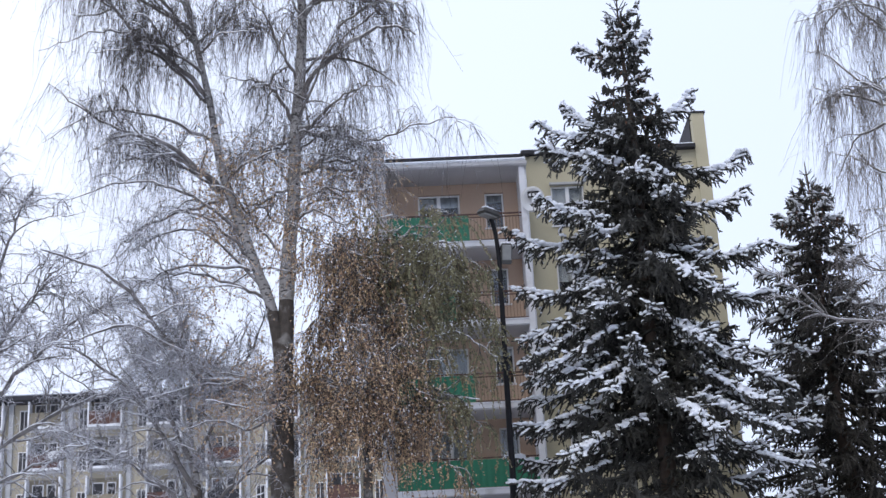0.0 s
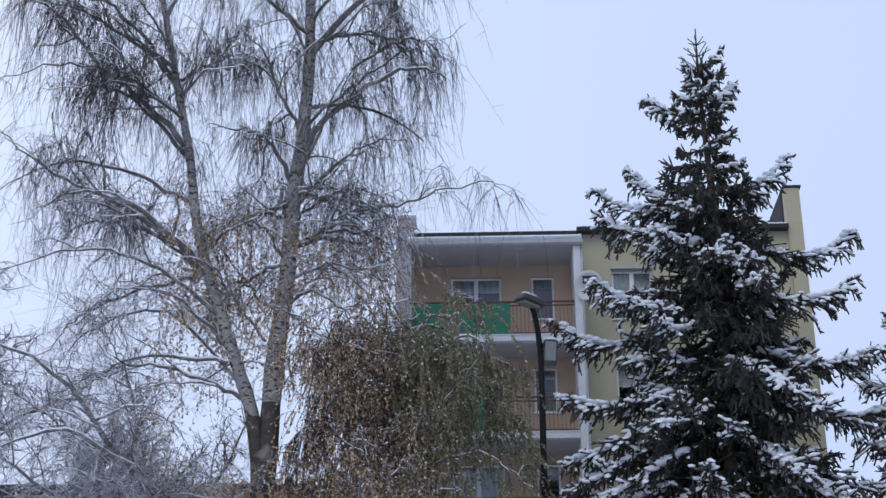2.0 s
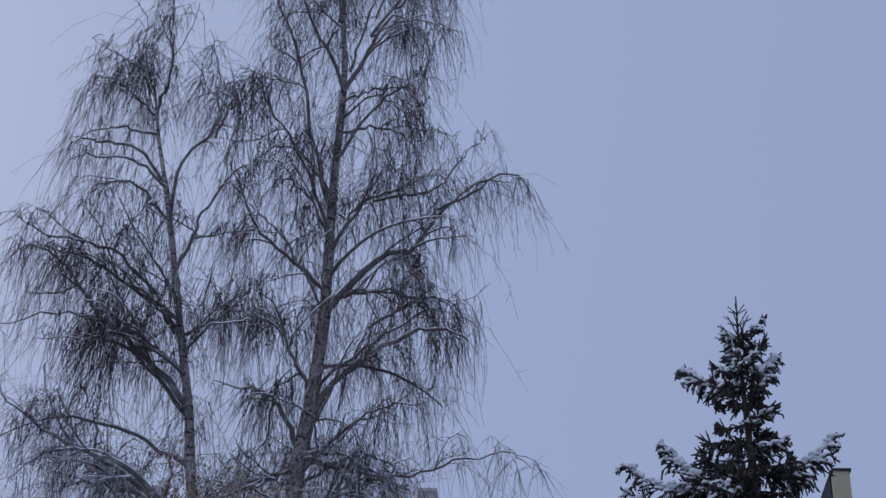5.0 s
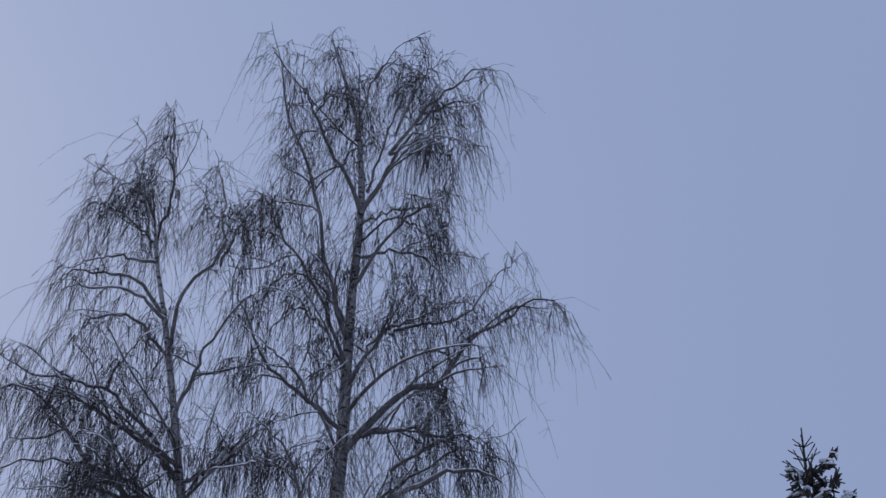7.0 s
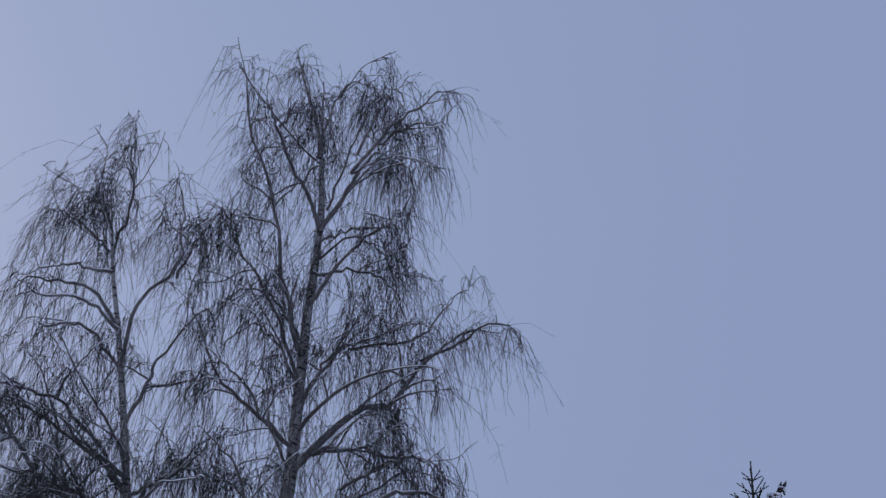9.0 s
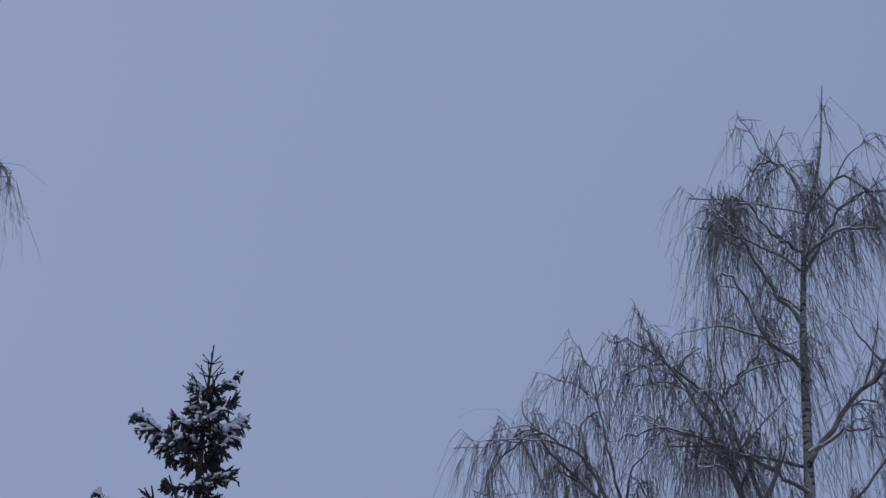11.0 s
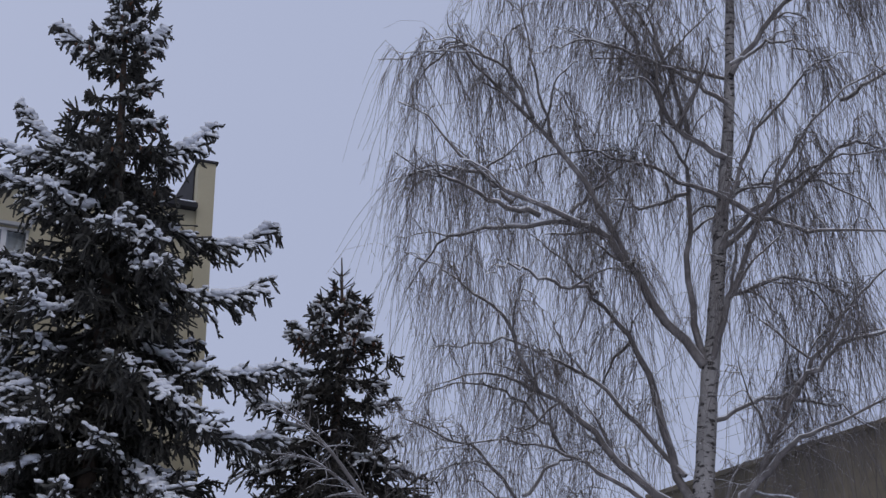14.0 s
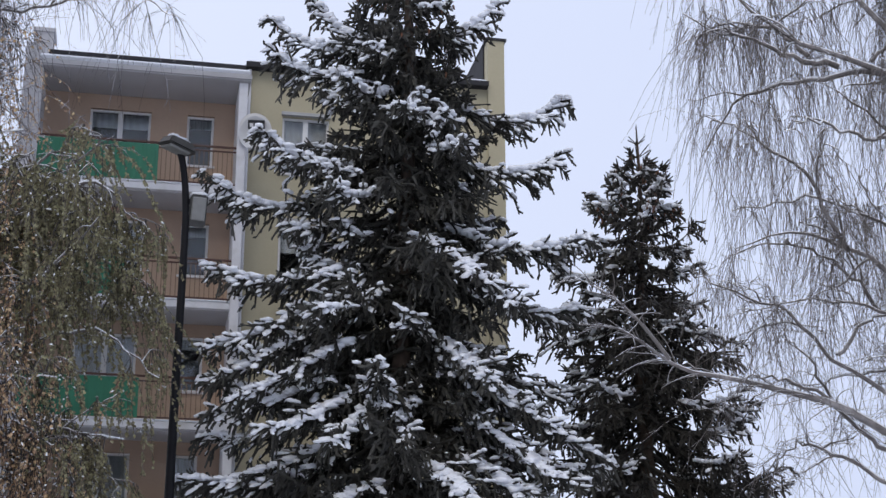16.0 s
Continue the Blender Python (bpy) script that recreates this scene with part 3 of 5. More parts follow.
# ---- apartment building with loggias ----
def window(parent, x0, x1, z0, z1, y, split=1, curtain=0.0, mat=CURTAIN):
    """A window in an opening whose outer face is at y: frame, panes and sill, with a dark-painted core for the dim room
    behind.
    """
    f = 0.055
    w = (x1 - x0) / split
    holes = [(x0 + k * w + (0.06 if k else f), x0 + (k + 1) * w - (0.06 if k < split - 1 else f), z0 + f, z1 - f) for k in range(split)]
    win = part("window", pierced(x0, x1, y + 0.09, y + 0.15, z0, z1, holes), FRAME, parent)
    for k in range(split):
        part("pane", boxes((x0 + k * w + 0.04, x0 + (k + 1) * w - 0.04, y + 0.115, y + 0.125, z0 + 0.04, z1 - 0.04)), GLASS, win).visible_shadow = False
    part("sill", boxes((x0 - 0.05, x1 + 0.05, y - 0.06, y + 0.09, z0 - 0.05, z0 - 0.003)), WHITE, win)
    if curtain:
        n = 28
        xs = np.linspace(x0 + 0.02, x1 - 0.02, n); ys = y + 0.26 + 0.025 * np.sin(np.arange(n) * 1.9)
        top, low = z1 - 0.02, z1 - (z1 - z0) * curtain
        v = [(a, b, top) for a, b in zip(xs, ys)] + [(a, b, low) for a, b in zip(xs, ys)]
        part("curtain", raw_mesh("curtain", v, [(k, k + 1, n + k + 1, n + k) for k in range(n - 1)]), mat, win)
    return win


def wall_with_openings(x0, x1, y0, y1, levels, z_low, z_top):
    """A wall from z_low to z_top with rows of openings: levels of (sill, head, [(a, b), ...])."""
    return pierced(x0, x1, y0, y1, z_low, z_top, [(a, b, sill, head) for sill, head, gaps in levels for a, b in gaps])


bld = thing("apartment_building", Matrix.Translation(at(-1.5, 34.0)) @ pose(0, 0, 0, 0, 0, -1.5), "yellow five-storey apartment block with white-edged balconies and green balustrade sheets", "building")
SLABS = (14.40, 11.70, 8.99, 6.29, 3.59)
part("wall", wall_with_openings(-2.5, 1.9, 1.3, 1.55, [(s + 0.98, s + 2.25, [(-1.45, -0.05), (0.79, 1.42)]) for s in SLABS], 2.6, 17.0), PEACH, bld, "peach plaster wall inside the balconies")
part("wall", wall_with_openings(2.1, 8.05, 1.3, 1.55, [(s + 0.95, s + 2.40, [(3.03, 4.15)]) for s in SLABS], 2.6, 17.93), YELLOW, bld, "yellow plaster wall")
part("wall", boxes((-2.5, 2.096, 1.3, 1.55, 17.004, 17.84)), YELLOW, bld)
part("wall", boxes((8.05, 8.47, 1.22, 11.5, 2.4, 19.25)), YELLOW, bld, "yellow end wall that rises over the roof")
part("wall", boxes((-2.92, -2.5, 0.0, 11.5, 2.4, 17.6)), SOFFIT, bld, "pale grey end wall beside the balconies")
# Solid core instead of rooms; their dimness is put into its colour.
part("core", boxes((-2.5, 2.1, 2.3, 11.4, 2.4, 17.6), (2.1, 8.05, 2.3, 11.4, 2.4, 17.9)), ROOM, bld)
part("roof", boxes((2.104, 8.04, 1.05, 11.45, 17.935, 18.06), (-2.49, 2.1, 1.05, 11.45, 17.844, 17.94)), FELT, bld, "black roofing felt edge")
part("snow_cover", boxes((2.15, 8.0, 1.12, 11.3, 18.064, 18.13), (-2.45, 2.05, 1.16, 11.3, 17.944, 18.0), bevel=0.02), SNOW, bld, "snow on the roof")
part("coping", boxes((8.0, 8.52, 1.17, 11.55, 19.254, 19.31)), FELT, bld, "dark metal coping")
part("flashing", boxes((8.01, 8.047, 1.6, 11.4, 18.21, 19.25)), FELT, bld)
part("chimney", boxes((5.6, 6.5, 3.4, 4.2, 18.0, 18.9), (5.5, 6.6, 3.3, 4.3, 18.9, 19.0)), WHITE, bld)
part("chimney", boxes((-3.0, -2.55, 3.0, 3.7, 17.7, 19.3), (-3.05, -2.5, 2.94, 3.76, 19.304, 19.4)), SOFFIT, bld, "tall grey chimney")
part("gutter", boxes((2.12, 8.0, 1.0, 1.048, 17.9, 18.02), bevel=0.01), FELT, bld)
part("vent", boxes((3.15, 3.36, 1.27, 1.32, 17.34, 17.52), bevel=0.008), FELT, bld, "small dark vent grille")
# white pier at the balconies' end, and their roof
part("pier", boxes((1.9, 2.1, 0.0, 1.296, 2.6, 17.0), bevel=0.008), WHITE, bld, "white balcony side wall")
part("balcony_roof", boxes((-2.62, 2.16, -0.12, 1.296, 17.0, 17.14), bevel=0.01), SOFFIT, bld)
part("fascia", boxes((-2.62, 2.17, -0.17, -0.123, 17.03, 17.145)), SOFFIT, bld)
part("snow_cover", boxes((-2.6, 2.14, -0.21, 1.25, 17.15, 17.26), bevel=0.045), SNOW, bld, "snow on the balcony roof")
GREEN_TO = (0.16, -0.42, 0.05, 1.88, 1.88)
bar_bm = boxes((-0.008, 0.008, -0.008, 0.008, 0.0, 0.82)); bar_me = bpy.data.meshes.new("baluster"); bar_bm.to_mesh(bar_me); bar_bm.free(); bar_me.materials.append(BARS)
for s, gto in zip(SLABS, GREEN_TO):
    bal = part("balcony", boxes((-2.498, 1.896, -0.02, 1.296, s - 0.16, s), bevel=0.008), WHITE, bld, "white concrete balcony slab")
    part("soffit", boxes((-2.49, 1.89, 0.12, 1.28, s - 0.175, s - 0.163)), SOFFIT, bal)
    part("snow_cover", boxes((-2.49, 1.89, -0.05, 0.06, s + 0.002, s + 0.035), bevel=0.012), SNOW, bal)
    for z, h in ((0.96, 0.045), (0.86, 0.03), (0.07, 0.03)):
        part("rail", boxes((-2.498, 1.896, 0.02, 0.065, s + z, s + z + h), bevel=0.006), RAIL, bal)
    if gto < 1.5:
        for k in range(int((1.86 - gto) / 0.105)):
            part("baluster", bar_me, None, bal).location = (gto + 0.07 + k * 0.105, 0.042, s + 0.07)
    # ribbed green sheet tied to the rail
    n = max(8, int((gto + 2.5) / 0.045) // 2 * 2)
    xs = np.linspace(-2.49, gto, n); ys = np.where(np.arange(n) // 2 % 2, 0.0, 0.012)
    v = [(x, y, s + z) for z in (0.06, 0.93) for x, y in zip(xs, ys)] + [(x, y + 0.006, s + z) for z in (0.06, 0.93) for x, y in zip(xs, ys)]
    f = [(k, k + 1, n + k + 1, n + k) for k in range(n - 1)] + [(2 * n + k + 1, 2 * n + k, 3 * n + k, 3 * n + k + 1) for k in range(n - 1)]
    part("green_sheet", raw_mesh("green_sheet", v, f, smooth=False), GREEN, bal, "ribbed green balustrade sheet")
    window(bld, -1.45, -0.05, s + 0.98, s + 2.25, 1.3, 2, 0.75 if s < 12 else 0.3)
    window(bld, 0.79, 1.42, s + 0.98, s + 2.25, 1.3, 1, 0.9 if s < 7 else 0.2, BLIND if s < 7 else CURTAIN)
    window(bld, 3.03, 4.15, s + 0.95, s + 2.40, 1.3, 2, 0.45)
    part("shutter_box", boxes((3.0, 4.18, 1.2, 1.297, s + 2.41, s + 2.50), bevel=0.01), PIPE, bld)
part("downpipe", raw_mesh("downpipe", *rows_of_tubes(np.array([[(2.2, 1.2, 17.9), (2.2, 1.2, 12.0), (2.2, 1.2, 6.0), (2.2, 1.2, 2.8)]], float), np.full((1, 4), 0.045), 8)), WHITE, bld)

# satellite dish on the pier
dish = thing("satellite_dish", Matrix.Translation(at(-1.5, 34.0)) @ pose(0, 0, 0, 0, 0, -1.5) @ pose(2.28, -0.20, 15.72, 14, 0, -6), "round white satellite dish with a dark label, on the balcony pier", "satellite dish")
bm = bmesh.new()
bmesh.ops.create_uvsphere(bm, u_segments=36, v_segments=24, radius=1.0)
bmesh.ops.delete(bm, geom=[v for v in bm.verts if v.co.z > -0.86], context="VERTS")
for v in bm.verts: v.co = Vector((v.co.x * 0.78, (v.co.z + 0.86) * -0.75, v.co.y * 0.84))
bmesh.ops.solidify(bm, geom=bm.faces[:], thickness=0.015)
for f in bm.faces: f.smooth = True
part("reflector", bm, DISH, dish)
lab = part("label_plate", boxes((-0.16, 0.22, -0.012, -0.004, 0.06, 0.27)), BLACK, dish, "dark label plate")
for k, (a, b, c, d) in enumerate(((-0.12, -0.04, 0.11, 0.20), (0.0, 0.07, 0.11, 0.20), (0.11, 0.18, 0.14, 0.17))):
    part("print_bar", boxes((a, b, -0.016, -0.0125, c, d)), DISH, lab)
part("mount", raw_mesh("mount", *rows_of_tubes(np.array([[(0, 0.115, 0), (-0.08, 0.17, -0.03), (-0.16, 0.24, -0.03)]], float), np.full((1, 3), 0.025), 8)), LAMP_HEAD, dish)
part("feed_arm", raw_mesh("feed_arm", *rows_of_tubes(np.array([[(0, -0.02, -0.38), (0, -0.25, -0.34), (0, -0.48, -0.2)]], float), np.full((1, 3), 0.012), 6)), LAMP_HEAD, dish)

# ---- street lamp ----
lp = at(-2.88, 25.0); lp.z = ground_z(lp.y) - 0.05
lamp = thing("street_lamp", full_size(lp) @ pose(0, 0, 0, 0, 0, -2.88), "tall black street lamp with two snow-capped heads", "street lamp")
zt = 11.55 - lp.z
pole_line = smooth_line([(0, 0, 0), (0, 0, zt * 0.5), (0.02, 0, zt - 1.6), (0.0, -0.02, zt - 0.8), (-0.07, -0.1, zt - 0.25), (-0.16, -0.2, zt + 0.02)], 26)
part("pole", raw_mesh("pole", *rows_of_tubes(pole_line[None], np.interp(pole_line[:, 2], (0, 2.0, 2.1, zt), (0.11, 0.11, 0.082, 0.056))[None], 12)), LAMP, lamp)


def lamp_head(m, size):
    bm = bmesh.new()
    bmesh.ops.create_cube(bm, size=1.0)
    for v in bm.verts:
        k = 0.72 if v.co.z > 0 else 1.0
        v.co = Vector((v.co.x * 0.34 * k, v.co.y * 0.62 * k, v.co.z * 0.17)) * size
    bmesh.ops.bevel(bm, geom=bm.edges[:], offset=0.03 * size, segments=2, affect="EDGES")
    head = part("lamp_head", bm, LAMP_HEAD, lamp, "dark lamp head"); head.matrix_local = m
    bm = boxes((-0.13 * size, 0.13 * size, -0.25 * size, 0.18 * size, -0.125 * size, -0.078 * size), bevel=0.015)
    part("cover", bm, LENS, head, "pale lamp cover")
    v, f = lumps(np.array([[0, 0.0, 0.09], [0.03, -0.16, 0.085], [-0.03, 0.15, 0.085]]) * size, np.array([[0, 1.0, 0]] * 3), np.array([[0.2, 0.13, 0.05], [0.1, 0.11, 0.045], [0.12, 0.11, 0.05]]) * size)
    part("snow_cap", raw_mesh("snow_cap", v, f), SNOW, head)


lamp_head(pose(-0.17, -0.30, zt + 0.04, -4, 6, -48), 1.02)
part("arm", raw_mesh("arm", *rows_of_tubes(np.array([[(0.01, 0, zt - 0.9), (0.1, 0.02, zt - 0.78), (0.19, 0.04, zt - 0.74)]], float), np.full((1, 3), 0.035), 8)), LAMP, lamp)
lamp_head(pose(0.2, 0.0, zt - 0.98, -68, 0, 10), 0.9)
part("snow_cap", raw_mesh("snow_cap", *lumps(np.array([[0.2, 0.08, zt - 0.70], [0.25, 0.02, zt - 0.72]]), np.array([[1.0, 0.2, 0]] * 2), np.array([[0.17, 0.14, 0.08], [0.12, 0.12, 0.07]]))), SNOW, lamp)

# ---- far block across the slope ----
far = thing("apartment_building", pose(-25.5, 88.0, 0, 0, 0, 0.3), "distant pale ochre apartment block with recessed balconies", "building")
FZ, BAY, STOREY = 25.47, 3.86, 2.79
part("wall", boxes((-3 * BAY, 9 * BAY, 0.9, 11, 2, FZ)), OCHRE, far, "pale ochre plaster wall")
part("roof", boxes((-3 * BAY - 0.3, 9 * BAY + 0.3, -0.3, 11.3, FZ + 0.004, FZ + 0.3)), FELT, far, "flat dark roof edge")
part("snow_cover", boxes((-3 * BAY - 0.25, 9 * BAY + 0.25, -0.25, 11.2, FZ + 0.304, FZ + 0.45), bevel=0.06), SNOW, far)
for col in range(-3, 9):
    x = col * BAY
    part("downpipe", boxes((x + 3.2, x + 3.5, 0.62, 0.896, 3, FZ)), PIPE, far)
    for row in range(4):
        z = 20.93 - STOREY * (row - 1)
        if z + 1.4 > FZ: continue
        high = min(2.2, FZ - 0.06 - z)
        w = part("window", boxes((x, x + 0.62, 0.84, 0.896, z - 0.1, z + min(1.35, high))), FRAME, far)
        # Opaque panes: the dark of the rooms behind is painted onto them.
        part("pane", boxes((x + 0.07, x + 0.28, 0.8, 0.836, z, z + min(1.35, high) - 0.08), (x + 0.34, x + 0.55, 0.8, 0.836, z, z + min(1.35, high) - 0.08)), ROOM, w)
        b = part("balcony", boxes((x + 0.7, x + 2.95, -0.1, 0.896, z - 0.16, z)), WHITE, far, "white balcony slab")
        part("side_wall", boxes((x + 0.7, x + 0.8, -0.08, 0.896, z + 0.004, z + high)), WHITE, b)
        part("side_wall", boxes((x + 2.85, x + 2.95, -0.08, 0.896, z + 0.004, z + high)), WHITE, b)
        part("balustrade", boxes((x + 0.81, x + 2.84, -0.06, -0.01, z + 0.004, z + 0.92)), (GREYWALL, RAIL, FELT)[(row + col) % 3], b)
        # Recess backs reuse the grey-brown wall colour, darker than the ochre facade.
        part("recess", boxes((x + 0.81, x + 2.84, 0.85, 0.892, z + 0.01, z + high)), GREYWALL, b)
        w = part("window", boxes((x + 1.0, x + 1.75, 0.79, 0.846, z + 0.6, z + min(1.9, high)), (x + 1.95, x + 2.55, 0.79, 0.846, z + 0.05, z + min(1.9, high))), FRAME, far)
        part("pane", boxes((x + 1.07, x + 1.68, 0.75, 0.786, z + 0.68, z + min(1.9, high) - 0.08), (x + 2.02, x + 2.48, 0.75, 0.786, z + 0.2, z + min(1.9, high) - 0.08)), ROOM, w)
for col in (0, 1):
    bm = bmesh.new(); bmesh.ops.create_cone(bm, segments=20, radius1=0.36, radius2=0.08, depth=0.12, cap_ends=True, matrix=pose(col * BAY + 2.5, -0.2, 20.93 + 0.75, 90, 0, 0))
    part("dish", bm, DISH, far)

# ---- weathered building behind the second birch ----
ca, cb = at(-31.54, 36.0), at(-38.22, 32.0)
ang = math.degrees(math.atan2(cb.y - ca.y, cb.x - ca.x))
shed = thing("low_building", Matrix.Translation(ca) @ pose(0, 0, 0, 0, 0, ang), "weathered grey-brown rendered building behind the birch", "building")
part("wall", wall_with_openings(0, 14, 0, 0.3, [(4.2, 5.4, [(6.0, 7.4), (9.5, 10.9)])], 1.5, 10.7), GREYWALL, shed)
part("wall", boxes((0, 14, 0.3, 10, 1.5, 10.6)), GREYWALL, shed)
part("coping", boxes((-0.1, 14.1, -0.1, 10.1, 10.704, 10.8)), GREYWALL, shed)
part("panel", boxes((5.1, 14, -0.03, -0.004, 1.6, 8.5)), REDWALL, shed, "brick-red lower wall field")
window(shed, 6.0, 7.4, 4.2, 5.4, 0.0, 2); window(shed, 9.5, 10.9, 4.2, 5.4, 0.0, 2)

# ---- the tall twin-stemmed birch ----
b1 = Birch(9.0, 25.0)
b1.stem(0.32, 0.22, 0, 0, -0.35, 2.0, -0.31, 4.78, -0.27, 7.1, -0.22, 8.4, n=26)
b1.stem(0.22, 0.012, 0, 0.2, -0.25, 7.6, -0.19, 8.5, -0.1, 10.4, 0.07, 12.2, 0.15, 14.0, 0.28, 15.4, 0.38, 17.1, 0.36, 18.9, 0.33, 20.9, 0.36, 23.2, 0.27, 24.8, 0.05, 26.3, -0.4, 27.75, -0.65, 28.73)
b1.stem(0.155, 0.012, 0, -0.5, -0.28, 7.4, -0.49, 9.07, -0.87, 10.2, -1.4, 11.7, -1.8, 13.1, -2.05, 14.7, -2.5, 16.75, -2.8, 18.2, -3.19, 19.9, -3.5, 21.1, -3.65, 21.9, -3.85, 22.9)
b1.limb(0.075, 0.02, 0, -0.8, 0.28, 14.95, 0.75, 15.73, 1.31, 16.33, 2.13, 16.83, 2.74, 16.96, 3.25, 16.6)
b1.limb(0.085, 0.006, 0, 0.6, 0.4, 17.4, 1.0, 18.37, 1.6, 19.09, 2.13, 19.38, 2.54, 20.15, 2.96, 20.83, 3.63, 21.57, 4.4, 21.7)
b1.limb(0.045, 0.006, 0, 0.7, 0.11, 14.0, 0.86, 13.97, 1.45, 13.64, 2.26, 13.2)
b1.limb(0.05, 0.006, 0, -0.6, 0.08, 12.7, 0.74, 13.14, 1.31, 13.25, 2.0, 12.8)
b1.limb(0.04, 0.006, 0, 0.9, 0.1, 13.4, 1.2, 14.4, 2.2, 14.5)
b1.limb(0.05, 0.006, 0, -0.7, 0.3, 15.48, -0.22, 16.24, -0.65, 17.18, -1.42, 17.74)
b1.limb(0.06, 0.006, 0, 0.6, 0.09, 14.3, -0.38, 15.28, -0.87, 15.64, -1.71, 15.89)
b1.limb(0.035, 0.006, 0, -0.4, 0.05, 13.8, -0.46, 13.47, -1.16, 13.79)
b1.limb(0.075, 0.006, -0.2, -1.2, -2.08, 14.8, -2.7, 15.46, -3.46, 16.06, -4.23, 16.66, -4.8, 17.37, -5.54, 17.64, -5.99, 16.89)
b1.limb(0.06, 0.006, -0.3, 0.6, -2.5, 16.7, -3.14, 17.2, -4.18, 17.94, -5.07, 18.42, -6.05, 18.6)
b1.limb(0.085, 0.006, -0.1, -1.0, -1.55, 12.15, -2.38, 12.82, -3.22, 13.36, -4.1, 13.41, -4.98, 12.84)
b1.limb(0.055, 0.006, -0.3, 0.5, -2.4, 12.75, -3.57, 13.58, -4.64, 14.11, -5.52, 14.79, -6.07, 15.39)
b1.limb(0.04, 0.006, -0.4, -1.0, -3.17, 19.8, -3.84, 20.25, -4.79, 20.12, -5.15, 19.8)
b1.limb(0.035, 0.006, -0.4, 0.3, -3.53, 21.14, -4.48, 21.44, -5.47, 21.3)
b1.limb(0.03, 0.006, -0.5, -0.9, -3.69, 22.1, -4.0, 22.8, -4.35, 23.4)
b1.limb(0.10, 0.02, 0, -1.4, -0.3, 6.3, -1.29, 7.27, -2.19, 7.27, -2.74, 7.94, -3.29, 8.48, -3.99, 9.3, -4.94, 9.84, -5.99, 10.1)
b1.limb(0.05, 0.006, -0.7, -1.6, -2.6, 7.8, -4.05, 8.4, -5.15, 7.92, -5.87, 7.71)
b1.limb(0.06, 0.006, 0, -1.0, -0.3, 7.7, -1.29, 7.27, -2.56, 7.0, -3.54, 6.61)
b1.limb(0.045, 0.006, 0, -1.1, -0.3, 6.9, -1.0, 6.1, -2.0, 6.2, -3.0, 5.6)
b1.limb(0.05, 0.006, 0, -0.9, -0.73, 10.2, -1.58, 11.08, -2.55, 11.49, -3.6, 11.17)
b1.limb(0.05, 0.006, 0, 0.8, -0.6, 9.5, -1.5, 9.9, -2.9, 10.3, -4.4, 9.6)
b1.limb(0.05, 0.006, 0, -1.0, 0.15, 13.7, 1.3, 14.9, 2.4, 15.0)
b1.limb(0.04, 0.006, 0, 0.8, 0.3, 15.6, 1.4, 16.9, 2.5, 18.0, 3.1, 18.2)
b1.limb(0.05, 0.006, -0.2, 0.9, -2.0, 13.6, -3.4, 14.4, -4.8, 14.6, -6.2, 13.9)
b1.limb(0.05, 0.006, -0.1, -0.9, -1.2, 11.2, -2.6, 12.1, -4.2, 12.2, -5.8, 11.4)
b1.limb(0.045, 0.006, -0.2, -1.2, -2.3, 15.6, -3.6, 16.3, -4.9, 16.2, -6.3, 15.4)
b1.limb(0.035, 0.006, 0, -0.6, 0.08, 12.5, -0.6, 13.2, -1.25, 12.8)
b1.limb(0.035, 0.006, 0, 0.6, 0.0, 11.2, -0.8, 12.0, -1.35, 11.5)
b1.limb(0.035, 0.006, 0, -0.7, 0.0, 11.4, 0.9, 12.3, 1.9, 12.1, 2.7, 11.4)
b1.limb(0.04, 0.006, -0.2, 0.8, -2.4, 16.4, -1.6, 17.3, -1.0, 18.6)
b1.limb(0.05, 0.006, 0, -0.8, 0.34, 23.3, -0.18, 24.42, -0.73, 25.33, -1.03, 25.97, -1.19, 25.69)
b1.limb(0.06, 0.006, 0, 0.6, 0.36, 23.22, 0.78, 24.38, 1.15, 25.59, 1.49, 26.12, 1.82, 25.77)
b1.limb(0.04, 0.006, 0, -0.4, 0.87, 24.97, 1.66, 26.52, 2.39, 27.34, 2.77, 27.63, 2.89, 26.87)
b1.limb(0.03, 0.006, 0, 1.0, 0.46, 23.86, 0.82, 25.89, 1.09, 27.51, 1.06, 27.69)
b1.limb(0.05, 0.006, 0, -1.1, 0.28, 20.02, -0.32, 22.07, -0.73, 23.7, -1.29, 25.09, -1.62, 26.4, -1.94, 27.51)
b1.limb(0.04, 0.006, 0, 0.3, 0.28, 19.48, -0.4, 21.34, -1.13, 22.57, -1.67, 23.66, -1.85, 23.4)
b1.limb(0.045, 0.006, 0, -0.8, 0.31, 21.28, 0.9, 22.38, 1.54, 23.11, 2.04, 22.9)
b1.limb(0.05, 0.006, 0, -0.4, 0.33, 17.94, -0.6, 18.73, -1.28, 19.3, -1.71, 20.27, -2.05, 20.64)
b1.limb(0.03, 0.006, 0, 1.0, 0.34, 22.46, 1.07, 23.47, 1.79, 23.33, 2.16, 22.53)
b1.limb(0.03, 0.006, 0, -1.1, 0.12, 25.28, 0.34, 26.69, 0.76, 27.1, 1.3, 26.3)
b1.limb(0.045, 0.006, 0, 0.3, -2.73, 17.86, -2.53, 18.9, -2.3, 19.72, -1.7, 21.01, -1.47, 20.36)
b1.limb(0.045, 0.006, 0, -0.8, -3.02, 19.37, -2.89, 20.75, -2.32, 21.71, -2.43, 22.86, -2.73, 23.88)
